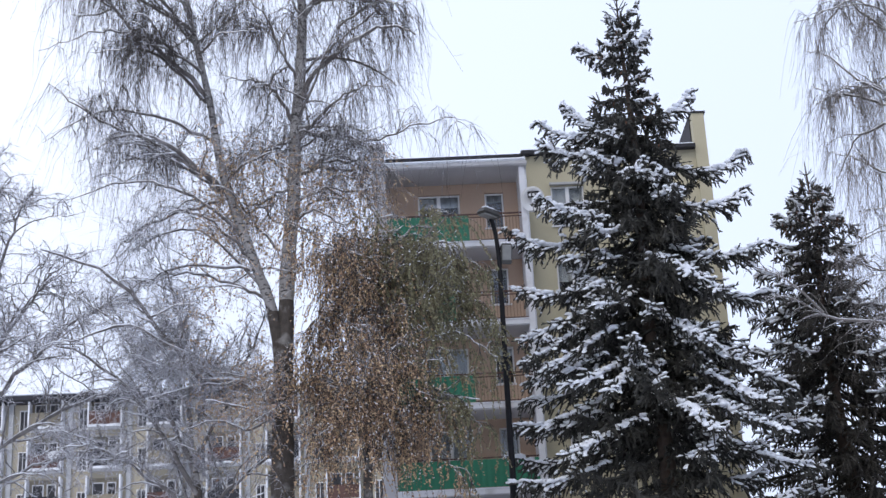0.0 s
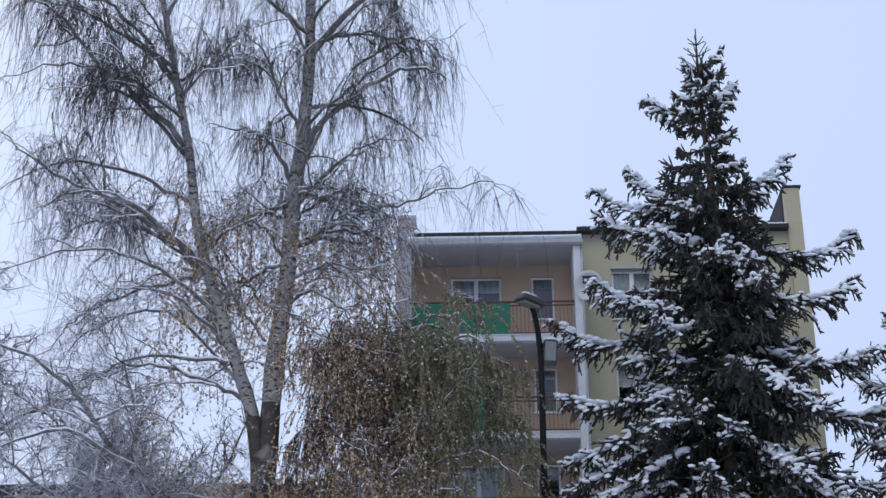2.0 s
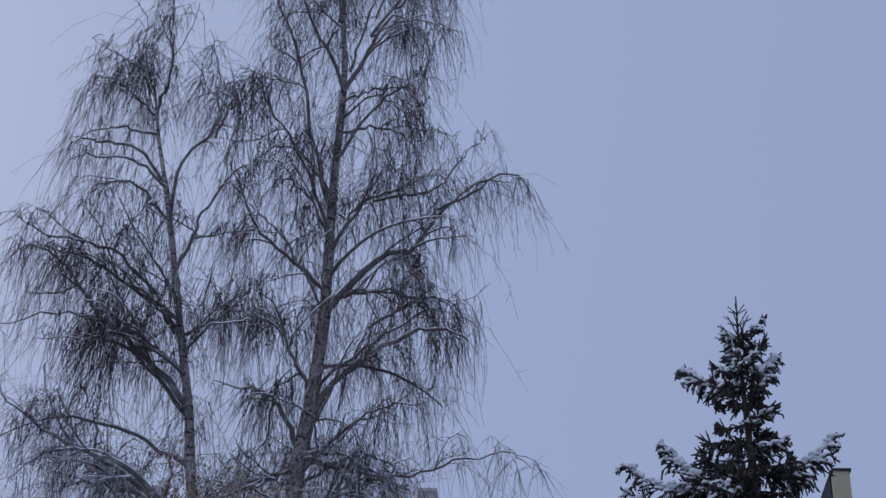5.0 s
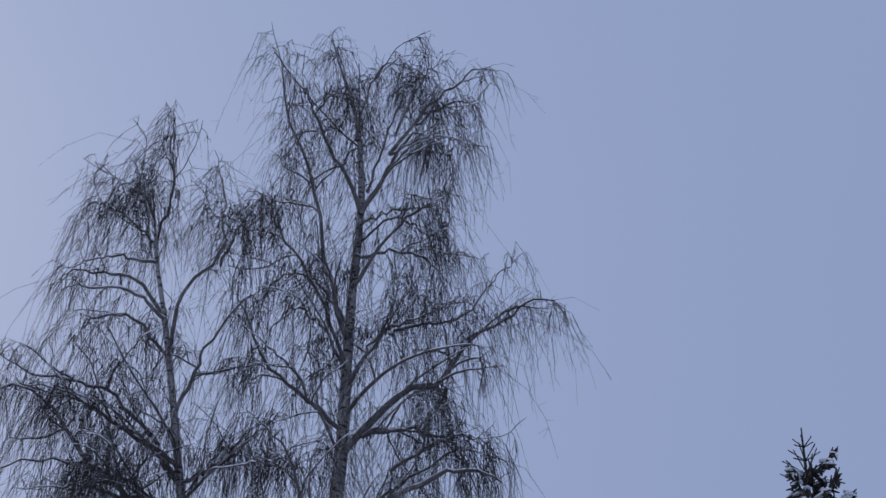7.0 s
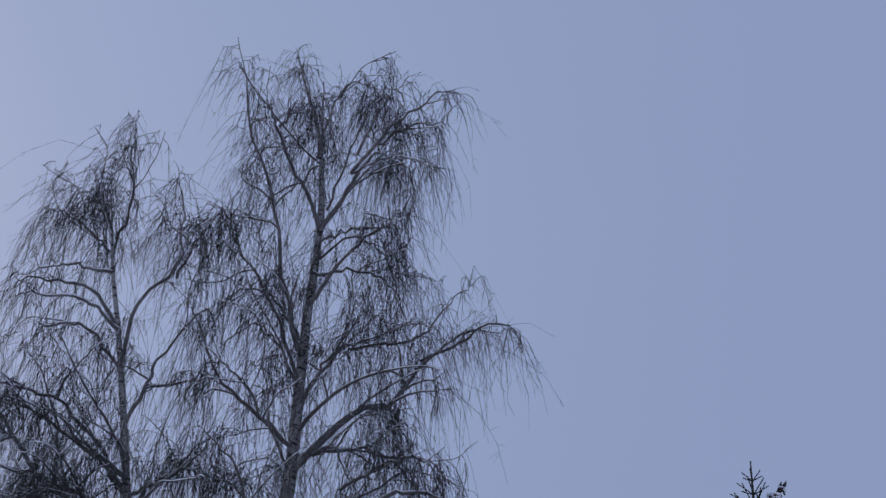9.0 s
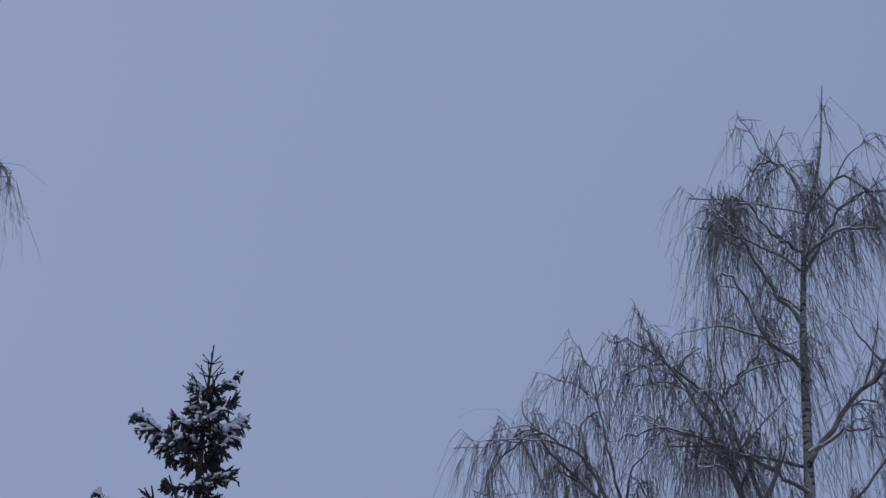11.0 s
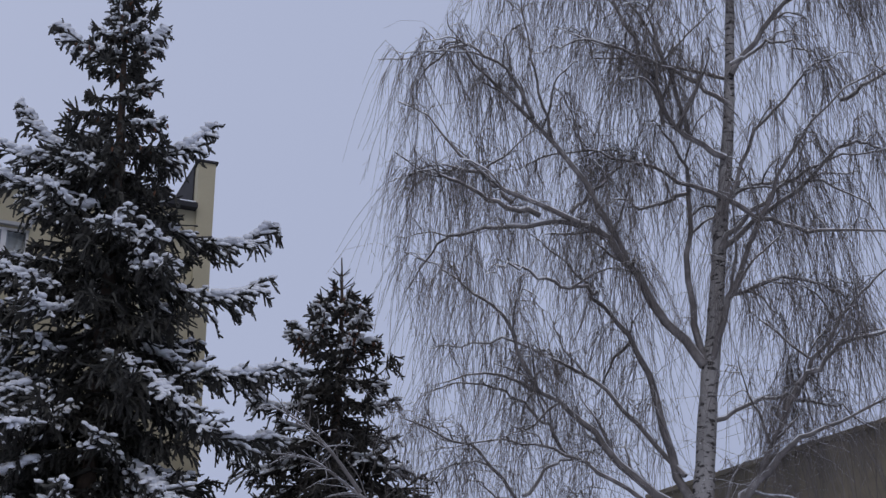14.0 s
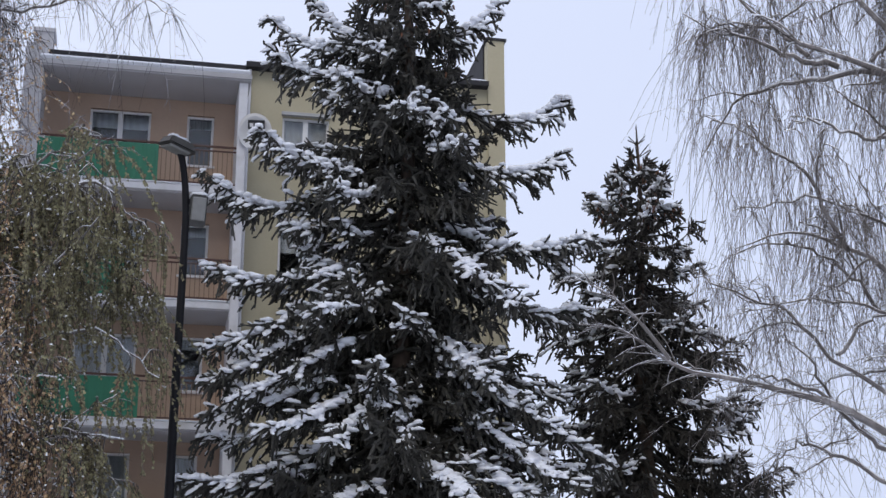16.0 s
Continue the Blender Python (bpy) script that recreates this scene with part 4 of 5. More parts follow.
b1.limb(0.045, 0.006, 0, 0.6, -3.26, 20.15, -3.79, 20.93, -4.51, 21.27, -5.3, 21.38, -5.58, 20.99)
b1.limb(0.03, 0.006, 0, -0.4, -3.65, 21.96, -4.12, 22.31, -4.85, 22.67, -5.11, 22.22)
b1.limb(0.03, 0.006, 0, 1.0, -3.81, 22.68, -4.42, 23.69, -4.59, 23.98)
b1.limb(0.03, 0.006, 0, -1.1, -3.64, 21.81, -3.47, 23.34, -3.66, 24.27)
b1.limb(0.04, 0.006, 0, 0.3, -3.06, 19.24, -3.77, 20.07, -4.54, 20.14, -4.88, 19.63)
b1.limb(0.045, 0.006, 0, -0.8, -2.43, 16.45, -3.65, 17.99, -4.63, 18.26, -5.44, 18.2, -6.02, 18.51)
b1.limb(0.03, 0.006, 0, 0.6, -2.32, 21.53, -2.11, 22.6, -2.06, 23.22, -1.88, 22.63)
b1.limb(0.04, 0.006, 0, -0.4, 0.31, 18.7, 0.81, 19.94, 1.23, 20.33, 1.89, 20.62, 2.55, 21.12)
b1.limb(0.045, 0.006, 0, 1.0, 0.74, 17.8, 1.24, 18.1, 1.76, 18.32, 2.41, 18.13, 2.95, 17.47, 3.17, 16.77)
b1.limb(0.05, 0.006, 0, -0.8, 0.07, 14.06, 0.7, 14.12, 1.41, 13.71, 2.13, 13.21)
b1.limb(0.05, 0.006, 0, 0.6, 0.16, 12.79, 0.76, 13.09, 1.56, 13.16, 2.37, 12.93)
b1.limb(0.03, 0.006, 0, -0.4, 1.41, 13.71, 2.33, 13.86, 3.25, 14.24, 4.19, 14.46, 4.73, 14.09)
b1.limb(0.05, 0.006, 0, 1.0, -1.8, 12.31, -2.35, 12.86, -3.18, 13.24, -4.08, 13.37, -4.77, 12.87)
b1.limb(0.05, 0.006, 0, -1.1, -2.12, 14.76, -3.28, 15.84, -4.09, 15.86, -5.06, 15.49)
b1.limb(0.045, 0.006, 0, 0.3, -0.06, 14.19, -0.3, 13.67, -0.85, 13.49, -1.49, 14.18)
b1.limb(0.04, 0.006, 0, -0.8, -1.79, 12.27, -2.43, 12.71, -3.47, 13.21, -4.46, 13.28, -5.15, 12.67)
b1.limb(0.04, 0.006, 0, 0.6, -0.68, 9.68, -1.85, 10.97, -2.85, 11.34, -3.77, 10.95, -4.42, 10.17)
b1.limb(0.04, 0.006, 0, -0.4, -0.03, 13.86, -0.38, 13.58, -1.13, 13.03, -1.41, 12.3)
b1.limb(0.04, 0.006, 0, 1.0, -0.04, 12.52, -0.52, 12.25, -1.17, 12.05, -1.45, 11.35)
b1.limb(0.04, 0.006, 0, -1.1, 0.16, 14.01, 1.09, 13.85, 1.91, 13.29, 2.56, 12.35)
b1.limb(0.04, 0.006, 0, 0.3, 0.2, 12.85, 1.0, 13.28, 2.03, 13.18, 2.51, 12.23)
b1.limb(0.04, 0.006, 0, -0.8, 0.15, 12.12, 0.92, 12.35, 1.62, 11.68, 2.09, 10.89)
b1.limb(0.04, 0.006, 0, 0.6, -1.04, 10.22, -2.65, 10.34, -3.66, 9.94, -4.54, 9.49)
b1.limb(0.04, 0.006, 0, -0.4, -1.77, 12.03, -3.29, 11.45, -4.07, 10.82, -4.6, 9.93)
b1.limb(0.04, 0.006, 0, 1.0, -0.32, 10.73, -0.92, 11.62, -1.43, 12.54, -1.54, 11.81)
b1.limb(0.04, 0.006, 0, -1.1, -0.03, 11.45, 0.62, 11.73, 1.31, 11.07, 1.56, 10.16)
b1.limb(0.04, 0.006, 0, 0.3, -0.67, 9.57, -1.09, 10.9, -1.25, 11.6, -1.63, 10.87)
b1.limb(0.035, 0.006, 0.4, 0.7, 2.67, 20.57, 3.45, 21.22, 4.14, 21.86, 4.51, 21.86, 4.63, 21.08)
b1.limb(0.035, 0.006, 0, -0.6, 1.3, 17.12, 2.1, 17.73, 2.84, 17.77, 3.27, 17.14)
b1.limb(0.035, 0.006, 0, 0.5, 0.73, 17.86, 1.35, 18.15, 2.3, 18.15, 2.95, 17.53)
b1.limb(0.035, 0.006, 0, 0.4, 1.23, 20.33, 1.89, 20.62, 2.66, 21.06, 3.22, 22.21, 3.68, 22.72)
b1.limb(0.035, 0.006, -0.2, -0.8999999999999999, -2.41, 16.45, -3.11, 17.09, -4.02, 17.73, -5.27, 17.84, -5.72, 17.55)
b1.limb(0.035, 0.006, 0, -0.5, 0.33, 19.35, -0.3, 20.22, -0.76, 20.45, -1.14, 19.79)
b1.limb(0.035, 0.006, 0, 0.6, 0.36, 18.7, 0.71, 19.93, 1.11, 20.53, 1.47, 20.02)
b1.limb(0.035, 0.006, 0, 0.4, 0.31, 22.15, 1.13, 22.4, 1.88, 22.35, 2.28, 21.59)
b1.limb(0.035, 0.006, 0, -0.6, 0.34, 17.45, -0.38, 18.62, -0.98, 19.27, -1.4, 19.22)
b1.limb(0.035, 0.006, 0, 0.5, 0.23, 20.42, -0.41, 21.48, -1.1, 21.68, -1.5, 21.13)
b1.limb(0.035, 0.006, 0, -0.4, 0.34, 22.91, 0.85, 23.21, 1.66, 23.39, 2.22, 22.69)
b1.limb(0.03, 0.006, 0, -0.4, 0.87, 24.97, 1.58, 25.48, 2.2, 25.37, 2.61, 24.71)
b1.limb(0.03, 0.006, 0, 0.4, 1.37, 25.96, 2.03, 26.72, 2.63, 26.98, 2.8, 25.99)
b1.limb(0.03, 0.006, 0, 0.2, 0.96, 25.57, 1.38, 27.19, 1.68, 27.87, 2.01, 27.28)
b1.build("tall bare birch with two stems and hanging twigs, dusted with snow", TWIG, 3600, 20000, 1.0, 0.98, 0.16, 0.9, wild=14, lift=0.3, twiglets=0.9, old=7.2, forks=300, fork_len=(0.7, 2.0), spray=0.08, frost_below=13.0, crooked_below=13.5, thick=0.74)

# ---- the wide birch by the weathered building ----
b2 = Birch(-34.0, 24.0)
b2.stem(0.205, 0.012, 0, 0.3, -0.75, 1.5, -0.5, 4.5, -0.32, 7.06, -0.2, 8.12, -0.06, 9.36, 0.11, 10.47, 0.29, 11.9, 0.54, 13.7, 0.67, 15.07, 0.82, 17.0, 0.97, 18.43, 1.19, 19.93, 1.62, 21.5, 1.9, 23.4)
b2.limb(0.085, 0.006, 0, -0.9, -0.1, 9.74, -0.76, 10.63, -1.24, 11.55, -1.75, 12.09, -2.57, 12.47, -3.49, 13.08, -4.24, 14.0, -4.83, 14.4)
b2.limb(0.08, 0.006, 0, 0.5, -0.36, 7.3, -0.72, 8.5, -1.06, 9.99, -1.63, 10.99, -2.23, 11.73, -2.94, 12.51)
b2.limb(0.08, 0.006, 0, -0.6, -0.36, 7.2, -1.35, 8.1, -2.0, 8.86, -2.6, 9.36, -3.39, 9.65, -4.31, 9.48)
b2.limb(0.065, 0.006, 0, 0.4, -0.06, 9.8, -0.25, 10.97, -0.14, 12.44, -0.17, 13.35, -0.53, 14.12, -0.89, 14.37)
b2.limb(0.06, 0.006, 0, -0.5, 0.02, 9.8, 0.4, 10.92, 0.94, 12.03, 1.48, 13.18, 2.35, 14.11, 3.4, 14.6)
b2.limb(0.05, 0.006, 0, 0.7, 0.29, 11.7, 0.88, 12.43, 1.65, 13.06, 2.28, 13.4, 3.6, 13.6)
b2.limb(0.09, 0.006, 0, -0.7, -0.32, 7.0, 0.29, 7.48, 1.02, 8.22, 1.78, 8.61, 3.4, 9.2)
b2.limb(0.06, 0.006, -0.2, 0.6, 0.29, 7.48, 0.67, 8.06, 1.18, 9.1, 1.67, 9.79, 2.4, 10.9)
b2.bare_limb(0.08, 0.01, 0, -1.4, -0.36, 6.4, -1.81, 6.29, -2.54, 6.67, -3.03, 6.97, -3.72, 7.19, -4.42, 7.4, -5.13, 7.56, -5.58, 7.87, -6.04, 8.21, -6.64, 8.29)
b2.limb(0.04, 0.006, -0.4, -1.1, -2.68, 9.37, -3.19, 10.54, -3.91, 11.19, -4.56, 11.54)
b2.limb(0.035, 0.006, -0.6, 0.1, -2.92, 7.66, -2.38, 8.25, -1.76, 8.48)
b2.limb(0.06, 0.006, 0, 0.6, 0.68, 14.85, 1.17, 15.58, 1.83, 16.42, 2.55, 16.81, 3.35, 17.07, 3.84, 16.67)
b2.limb(0.055, 0.006, 0, -0.6, 0.5, 13.3, -0.37, 13.97, -0.94, 15.67, -1.66, 17.14, -2.04, 17.91)
b2.limb(0.04, 0.006, 0, 0.4, 0.87, 17.58, 0.27, 18.89, -0.17, 20.11, -0.66, 20.7)
b2.limb(0.06, 0.006, -0.2, 0.6, -1.2, 11.5, -1.9, 13.2, -2.73, 14.39, -3.7, 15.71, -4.2, 16.28, -4.51, 16.01)
b2.limb(0.04, 0.006, 0, 0.5, 1.0, 18.6, 1.6, 19.8, 2.3, 20.6, 2.9, 20.7)
b2.bare_limb(0.035, 0.006, -1.1, -1.8, -5.31, 7.69, -5.71, 8.27, -6.08, 8.65, -6.55, 8.92)
b2.limb(0.05, 0.006, 0, -0.8, 0.4, 12.6, 1.4, 11.9, 2.6, 11.6, 3.8, 11.3)
b2.limb(0.05, 0.006, -0.4, 0.5, -1.75, 12.1, -3.0, 12.3, -4.2, 12.3, -5.0, 11.5)
b2.limb(0.045, 0.006, 0, 0.8, -0.5, 8.0, -1.8, 9.6, -3.2, 10.5, -4.6, 10.6)
b2.limb(0.04, 0.006, 0, -0.7, 0.6, 14.3, -0.4, 15.0, -1.6, 15.5, -2.6, 15.2)
b2.limb(0.04, 0.006, 0, 0.7, 0.4, 12.6, -0.9, 13.4, -2.0, 13.9, -3.2, 13.7)
b2.limb(0.05, 0.006, 0, -0.8, -0.4, 6.9, -1.5, 7.9, -2.8, 8.5, -4.2, 8.4)
b2.limb(0.05, 0.006, 0, 0.7, -0.4, 6.6, -1.3, 7.0, -2.4, 7.6, -3.6, 7.5)
b2.limb(0.035, 0.006, 0, -0.8, -0.49, 13.99, -0.54, 15.3, -0.57, 16.44, -0.42, 17.36)
b2.limb(0.035, 0.006, 0, 0.6, -2.09, 12.53, -1.36, 13.37, -1.2, 13.94)
b2.limb(0.035, 0.006, 0, -0.4, 0.69, 15.04, 1.19, 15.27, 1.71, 15.23, 2.08, 14.71)
b2.limb(0.05, 0.006, 0, 1.0, 0.27, 11.69, 1.37, 12.62, 2.44, 13.55, 2.91, 13.72, 3.42, 13.4)
b2.limb(0.035, 0.006, 0, -1.1, 2.41, 14.2, 3.07, 14.39, 3.67, 14.21, 4.06, 13.56)
b2.limb(0.05, 0.006, 0, 0.3, 1.09, 8.92, 1.48, 9.61, 2.17, 10.61, 2.75, 11.2, 3.56, 11.49)
b2.limb(0.045, 0.006, 0, -0.8, 1.33, 9.36, 2.11, 9.94, 3.2, 9.98, 3.77, 9.61)
b2.limb(0.04, 0.006, 0, 0.6, 1.73, 16.18, 2.37, 16.92, 2.91, 17.63, 3.59, 17.68)
b2.limb(0.05, 0.006, 0, -0.4, -2.6, 12.52, -3.55, 12.94, -4.42, 13.42, -4.85, 13.18)
b2.limb(0.04, 0.006, 0, 1.0, -3.07, 12.8, -3.74, 13.56, -4.52, 13.75, -5.11, 13.52)
b2.limb(0.03, 0.006, 0, -1.1, -2.35, 13.86, -2.57, 15.02, -2.74, 16.17, -2.95, 16.94)
b2.limb(0.03, 0.006, 0, 0.3, -0.56, 16.32, -0.05, 17.09, 0.3, 18.12)
b2.limb(0.04, 0.006, 0, -0.8, 0.35, 12.28, 1.08, 13.77, 1.98, 14.56, 2.45, 14.63)
b2.limb(0.04, 0.006, 0, 0.6, 0.12, 10.63, 0.99, 11.16, 1.87, 11.11, 2.52, 10.6)
b2.limb(0.035, 0.006, 0, -0.4, -0.18, 12.72, -0.93, 12.46, -1.29, 12.59, -1.86, 12.21)
b2.limb(0.04, 0.006, 0, 1.0, -0.12, 8.79, 0.68, 9.21, 1.71, 9.25, 2.51, 8.86)
b2.limb(0.035, 0.006, 0, -1.1, -1.71, 11.11, -2.34, 11.15, -2.99, 11.38, -3.36, 11.1)
b2.limb(0.035, 0.006, 0, 0.3, -2.68, 14.37, -3.16, 15.41, -3.86, 15.92, -4.56, 15.63, -4.75, 15.08)
b2.limb(0.035, 0.006, 0, -0.8, 1.09, 19.06, 1.75, 19.39, 2.43, 19.03, 2.69, 18.25)
b2.limb(0.035, 0.006, 0, 0.6, 1.21, 19.95, 1.9, 20.93, 2.49, 20.58, 2.81, 19.75)
b2.limb(0.035, 0.006, 0, -0.4, 1.07, 19.19, 0.59, 19.57, 0.07, 20.36, -0.38, 19.89)
b2.limb(0.03, 0.006, 0, 1.0, 1.24, 20.34, 0.9, 21.48, 0.38, 21.69, -0.1, 20.92)
b2.limb(0.045, 0.006, 0, -1.1, 0.81, 16.65, 0.17, 17.31, -0.26, 18.34, -0.59, 18.0)
b2.limb(0.04, 0.006, 0, 0.3, -0.09, 13.73, -0.45, 15.4, -1.07, 16.61, -2.03, 17.67, -2.64, 17.92)
b2.limb(0.04, 0.006, 0, -0.9, -2.08, 6.93, -3.01, 7.71, -3.64, 8.48, -4.49, 8.85, -5.01, 9.14)
b2.limb(0.04, 0.006, 0, 0.5, -2.3, 6.27, -3.06, 7.01, -3.5, 7.93, -3.9, 8.38)
b2.limb(0.035, 0.006, 0, -1.2, -2.75, 6.82, -3.55, 7.32, -4.14, 7.37, -4.52, 6.91)
b2.limb(0.04, 0.006, 0, 0.6, -2.2, 5.6, -3.12, 6.33, -3.77, 6.55, -4.3, 6.2)
b2.limb(0.035, 0.006, 0, -0.5, -2.23, 8.34, -2.89, 9.22, -3.74, 9.6, -4.55, 9.32)
b2.build("wide bare birch with long hanging twigs and snow-lined limbs", TWIG_GREY, 2150, 11500, 0.8, 1.25, 0.10, 0.6, wild=6, lift=0.25, twiglets=0.9, old=4.5, thick=0.72, forks=180, fork_len=(0.6, 1.8), spray=0.08, crooked_below=8.8, stem_twigs=((26, 38), (32, 44)))

# ---- frosted tree at the edge of the slope ----
b3 = Birch(24.5, 28.0)
b3.stem(0.22, 0.02, 0, 0, -0.6, 2.0, -0.5, 5.0, -0.3, 8.0, -0.5, 11.0, -0.7, 14.2)
b3.limb(0.07, 0.006, 0, -0.6, -0.4, 6.5, 0.9, 8.2, 2.2, 9.6, 3.4, 10.2, 4.6, 9.9)
b3.limb(0.07, 0.006, 0, 0.6, -0.35, 7.5, 0.6, 9.2, 1.6, 10.9, 2.6, 11.8)
b3.limb(0.06, 0.006, 0, -0.9, -0.4, 5.6, 1.0, 6.6, 2.6, 7.6, 4.2, 7.9, 5.4, 7.2)
b3.limb(0.06, 0.006, 0, 0.5, -0.4, 9.0, 0.3, 10.9, 0.8, 12.7, 1.2, 13.4)
b3.limb(0.06, 0.006, 0, -0.4, -0.4, 8.5, -1.4, 10.5, -2.2, 12.4, -2.6, 13.6)
b3.limb(0.05, 0.006, 0, 0.9, -0.45, 4.8, 0.8, 5.6, 2.4, 6.3, 3.8, 6.2)
b3.limb(0.05, 0.006, 0, 0.3, -0.5, 11.0, -0.2, 12.8, 0.2, 14.2)
b3.build("frosted bare tree with dense snowy twigs", TWIG_FROST, 1200, 8200, 1.3, 0.45, 0.5, 0.9, wild=14, lift=0.3, old=3.0, twiglets=0.7, thick=1.1, forks=150, fork_len=(0.8, 2.2), spray=0.06, crooked_below=99.0)

# ---- low spreading tree below the tall birch ----
b5 = Birch(15.5, 26.0)
b5.stem(0.16, 0.03, 0, 0, 0.9, 2.0, 0.8, 4.0, 0.5, 6.2, 0.2, 7.8)
b5.limb(0.07, 0.006, 0, -0.5, 0.8, 4.6, -0.3, 6.4, -1.5, 7.7, -2.9, 8.3, -3.8, 7.6)
b5.limb(0.07, 0.006, 0, 0.5, 0.6, 5.4, -0.4, 7.6, -1.4, 9.2, -2.6, 10.0)
b5.limb(0.06, 0.006, 0, -0.7, 0.5, 6.2, 0.4, 8.2, 0.0, 9.8, -0.6, 10.8)
b5.limb(0.06, 0.006, 0, 0.4, 0.6, 5.6, 1.5, 7.4, 2.2, 8.9, 2.5, 9.9)
b5.limb(0.05, 0.006, 0, -0.6, 0.8, 4.4, 2.0, 5.4, 3.0, 6.2, 3.8, 6.2)
b5.limb(0.05, 0.006, 0, -0.9, 0.8, 4.2, -0.6, 5.2, -2.0, 5.8, -3.2, 5.4)
b5.build("low spreading bare tree heavy with frost and snow", TWIG_FROST, 1000, 7000, 1.2, 0.45, 0.5, 0.95, wild=8, lift=0.25, old=3.0, twiglets=1.0, thick=1.05, forks=120, fork_len=(0.8, 2.0), spray=0.06, crooked_below=99.0)

# ---- weeping birch that kept its leaves ----
b4 = Birch(4.5, 23.6)
b4.stem(0.14, 0.02, 0, 0, -0.3, 2.0, -0.35, 4.5, -0.2, 7.0, 0.1, 9.0, 0.4, 10.3)
b4.limb(0.05, 0.006, 0, -0.7, -0.2, 7.3, -0.65, 8.6, -0.9, 9.1, -1.1, 8.6)
b4.limb(0.05, 0.006, 0, 0.5, 0, 8.4, -0.4, 9.7, -0.7, 10.2, -0.95, 9.7)
b4.limb(0.05, 0.006, 0, -0.5, 0.05, 8.6, 0.9, 9.9, 1.7, 10.3, 2.3, 9.6)
b4.limb(0.05, 0.006, 0, 0.6, 0, 8, 1, 9, 1.9, 9.3, 2.6, 8.6)
b4.limb(0.045, 0.006, 0, -0.9, -0.2, 6.8, 0.8, 7.7, 1.8, 7.9, 2.7, 7.2)
b4.limb(0.045, 0.006, 0, 0.8, -0.25, 6.2, -0.75, 7.4, -1.1, 7.6, -1.3, 6.8)
b4.limb(0.05, 0.006, 0, -1.1, -0.2, 7.9, -0.65, 8.2, 0.2, 8.3, 0.9, 8.1)
b4.limb(0.045, 0.006, 0, -1.3, -0.3, 6.4, 0.1, 7.2, 0.8, 6.5, 1.3, 6)
b4.limb(0.045, 0.006, 0, 0.5, -0.3, 5.6, -0.7, 6.4, -1.15, 6.2, -1.35, 5.4)
b4.limb(0.045, 0.006, 0, -0.6, -0.3, 5.4, 0.8, 6.5, 1.7, 6.4, 2.3, 5.6)
b4.limb(0.03, 0.006, 0, 0.2, 0.3, 9.9, 0.9, 10.8, 1.4, 10.9, 1.7, 10.4)
b4.limb(0.04, 0.006, 0, -0.9, -0.25, 7, -0.85, 8.3, -1.3, 8.4, -1.6, 7.6)
b4.limb(0.04, 0.006, 0, -0.8, -0.3, 5, -0.9, 5.9, -1.35, 5.5, -1.55, 4.6)
b4.limb(0.04, 0.006, 0, -1, -0.3, 4.8, 0.3, 5.8, 1.2, 5.3, 1.6, 4.4)
b4.build("weeping birch still full of brown and green leaves under snow", TWIG, 620, 6000, 1.2, 0.75, 0.25, 0.9, wild=14, lift=0.1, old=12.0, twiglets=0.5)
hung = b4.hung
mid = hung[:, 3]
side = mid @ b4.right
green = (side + 0.9 * (mid[:, 2] + b4.base.z - 9.0) * 0.35 + rng.normal(0, 0.35, len(side))) > 0.35
part("brown_foliage", raw_mesh("brown_foliage", *leaves(hung[~green], 44000, 0.058), smooth=False), LEAF_BROWN, b4.root, "withered brown leaves", kind="stuff")
part("green_foliage", raw_mesh("green_foliage", *leaves(hung[green], 46000, 0.058), smooth=False), LEAF_GREEN, b4.root, "dull green leaves", kind="stuff")
o, t, s, _ = pick(hung, 3600, 0.1, 1.0)
part("snow_dusting", raw_mesh("snow_dusting", *lumps(o, t * np.array([1, 1, 0.2]) + rng.normal(0, 0.2, o.shape), rng.uniform(0.008, 0.022, (3600, 3)) * np.array([1.8, 1, 0.8]))), SNOW, b4.root, "flecks of snow on the leaves", kind="stuff")
near = b1.hung[(b1.hung[:, 0] @ b1.right > -2.4) & (b1.hung[:, 0] @ b1.right < 3.2) & (b1.hung[:, 0, 2] + b1.base.z < 13.2)]
part("last_leaves", raw_mesh("last_leaves", *leaves(near, 17000, 0.055), smooth=False), LEAF_BROWN, b1.root, "a few brown leaves low in the crown", kind="stuff")

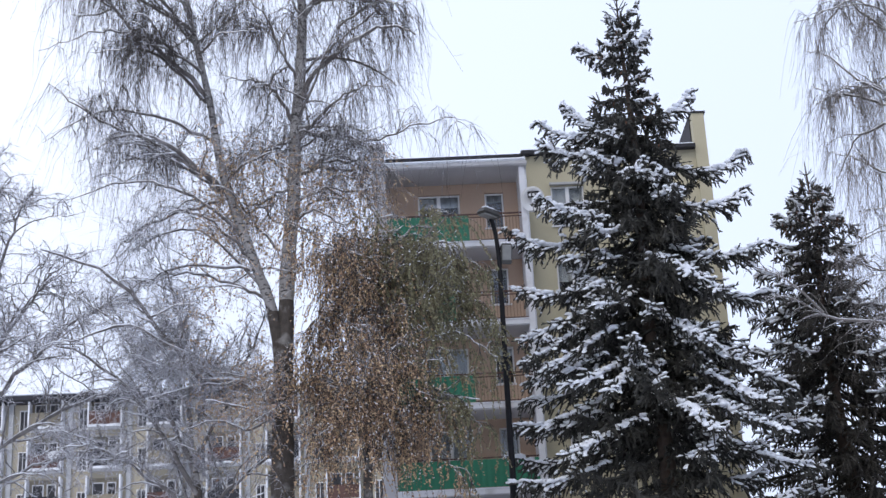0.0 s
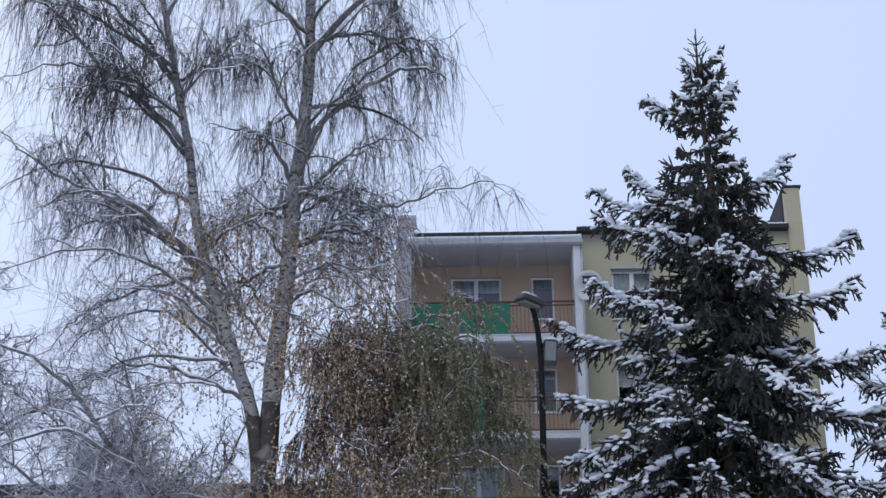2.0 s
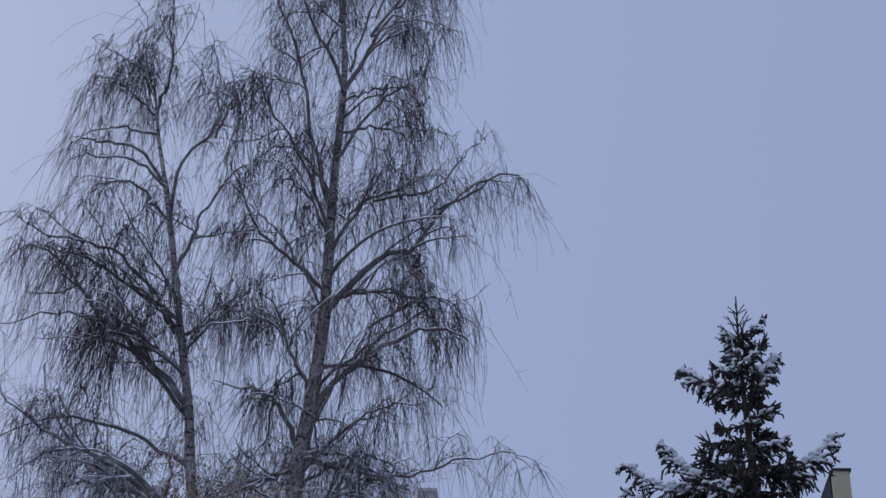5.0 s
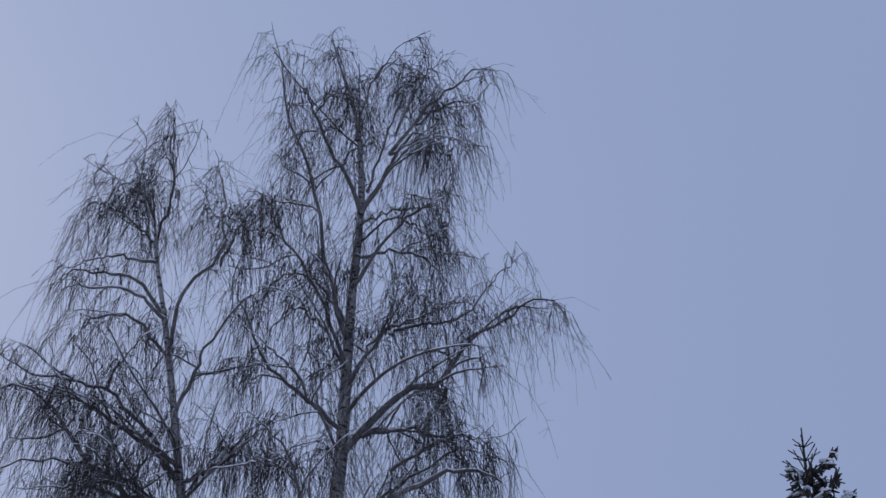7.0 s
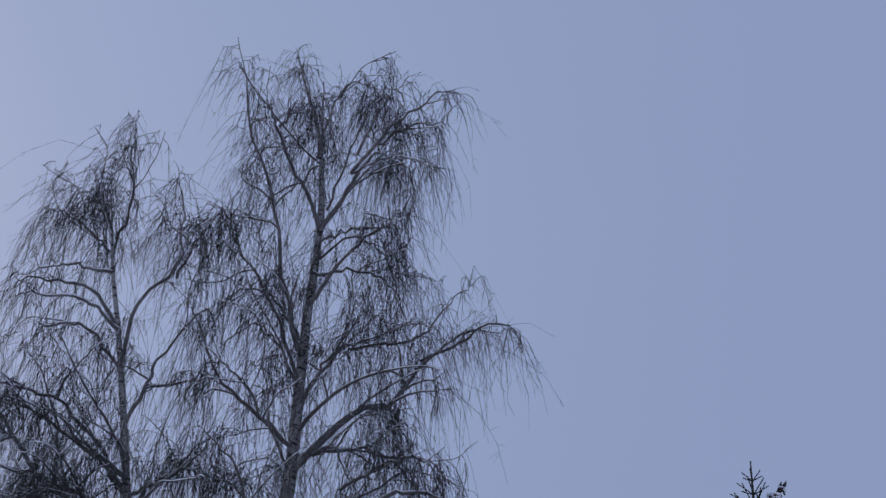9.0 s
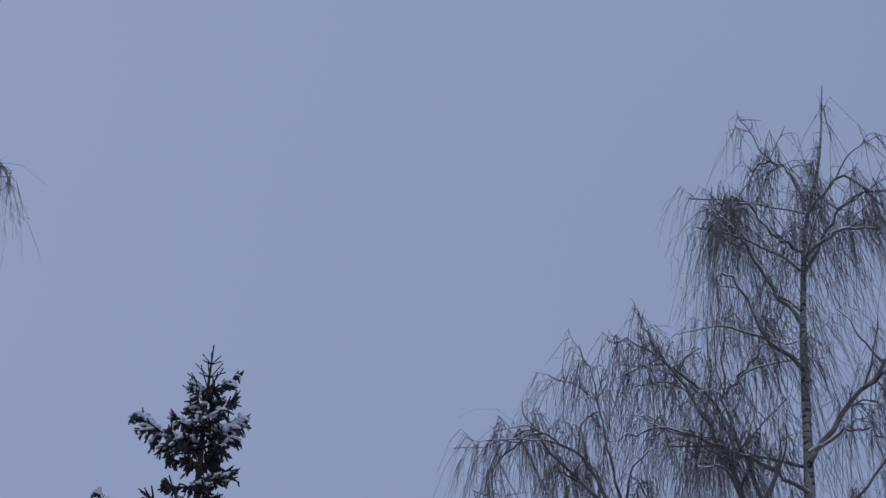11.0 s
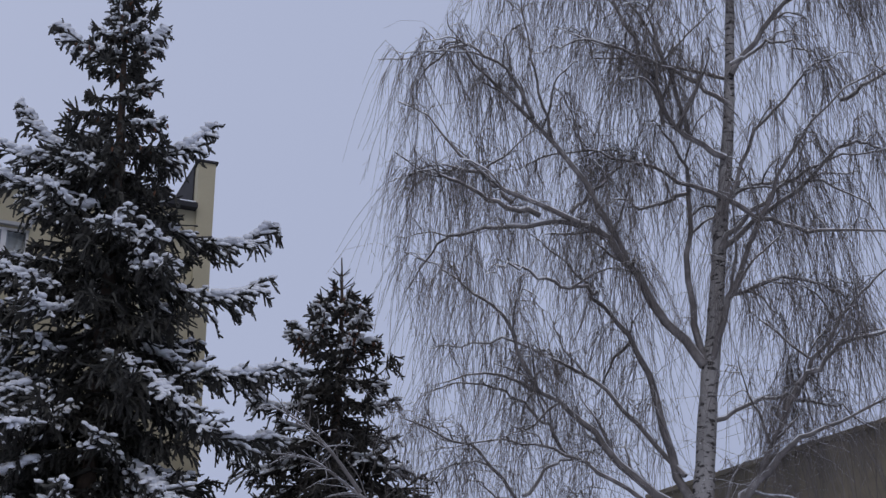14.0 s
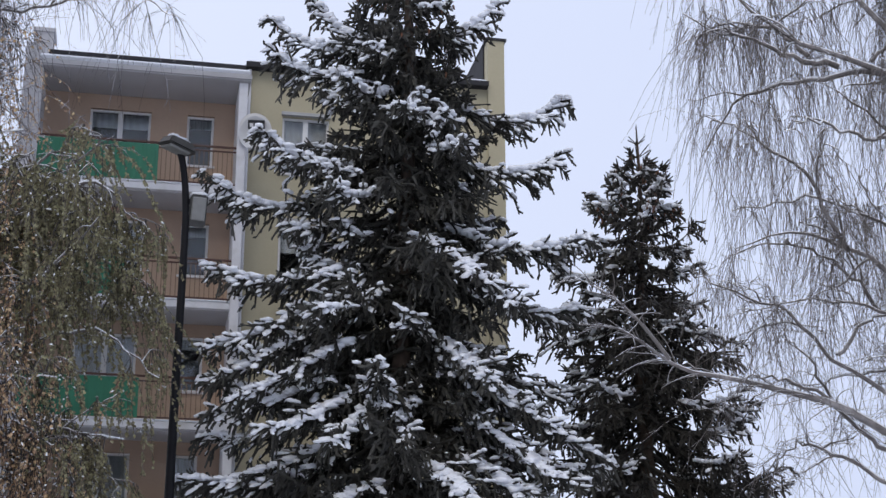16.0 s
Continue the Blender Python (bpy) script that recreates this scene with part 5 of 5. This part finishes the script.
# ---- spruces ----
spruce(-11.2, 26.0, 18.46, "tall blue-green spruce with thick snow on its boughs", NEEDLE, (
    (5, 13.5, 2.95, 13.3), (-8, 12.5, 2.75, 11.95), (-11, 11.24, 3.17, 10.14), (5, 10.42, 3.25, 9.42), (12, 9.15, 2.8, 7.75), (-18, 7.6, 3.3, 6.15),
    (172, 14.2, 1.8, 15.25), (190, 14.3, 2.5, 14.5), (-168, 13.93, 2.43, 13.83), (170, 16.3, 1.25, 16.9), (12, 16.5, 0.75, 17.1), (10, 14.3, 1.75, 15.25),
    (-95, 12.9, 1.71, 12.2), (-134, 13.48, 1.66, 12.98), (-62, 12.79, 1.59, 12.29), (-55, 12.4, 1.95, 11.6),
    (-159, 12.46, 2.75, 11.96), (-173, 12.12, 3.48, 11.42), (-123, 11.6, 2.15, 10.8), (-170, 10.63, 3.31, 9.63), (-163, 9.83, 3.36, 8.13), (-155, 9.37, 3.37, 7.47),
    (-43, 10.24, 2.62, 8.64), (-58, 10.55, 2.37, 8.95), (-56, 8.79, 2.54, 7.29), (-38, 8.57, 2.73, 6.77), (-29, 7.75, 3.13, 5.75),
    (-122, 9.7, 2.59, 8.5), (-140, 8.07, 2.97, 6.57), (-118, 7.9, 2.1, 6.45), (-95, 7.9, 1.7, 6.25), (-161, 7.55, 3.65, 5.95), (187, 7.4, 3.6, 6.1), (183, 6.6, 3.8, 5.5), (-22, 8.3, 3.5, 6.2), (-35, 7.0, 3.7, 4.9), (-8, 7.2, 3.7, 5.6), (-20, 6.2, 3.9, 4.3), (200, 6.0, 3.9, 4.4), (-70, 6.8, 3.0, 5.0), (-130, 6.5, 3.3, 4.8), (185, 9.0, 3.3, 7.9), (-165, 8.6, 3.3, 7.0), (175, 8.2, 3.3, 6.9), (-150, 8.9, 3.0, 7.2), (165, 9.8, 3.1, 8.8)),
    150, ((2.5, 3.9), (6.0, 3.3), (10.0, 2.7), (13.3, 1.9), (14.8, 1.5), (15.4, 0.75), (16.7, 0.85), (18.2, 0.2)), 0.5, 13.5, 80, fill=(0.5, 0.88), group="spruces")
spruce(-20.0, 31.0, 14.66, "smaller dark spruce with brown cones near its tip", NEEDLE_FAR, (
    (180, 13.0, 1.0, 12.9), (0, 13.0, 0.78, 12.8), (184, 11.9, 1.7, 11.5), (4, 12.0, 0.98, 11.9), (178, 10.8, 2.1, 10.2), (-6, 10.6, 1.45, 10.0), (0, 9.2, 2.05, 8.5), (182, 8.9, 2.1, 8.3), (6, 7.8, 2.6, 7.0)),
    140, ((3.0, 3.7), (7.0, 3.15), (10.0, 2.3), (12.8, 1.1), (14.4, 0.15)), 0.42, 12.3, 110, density=0.62, fill=(0.65, 1.0), group="spruces")
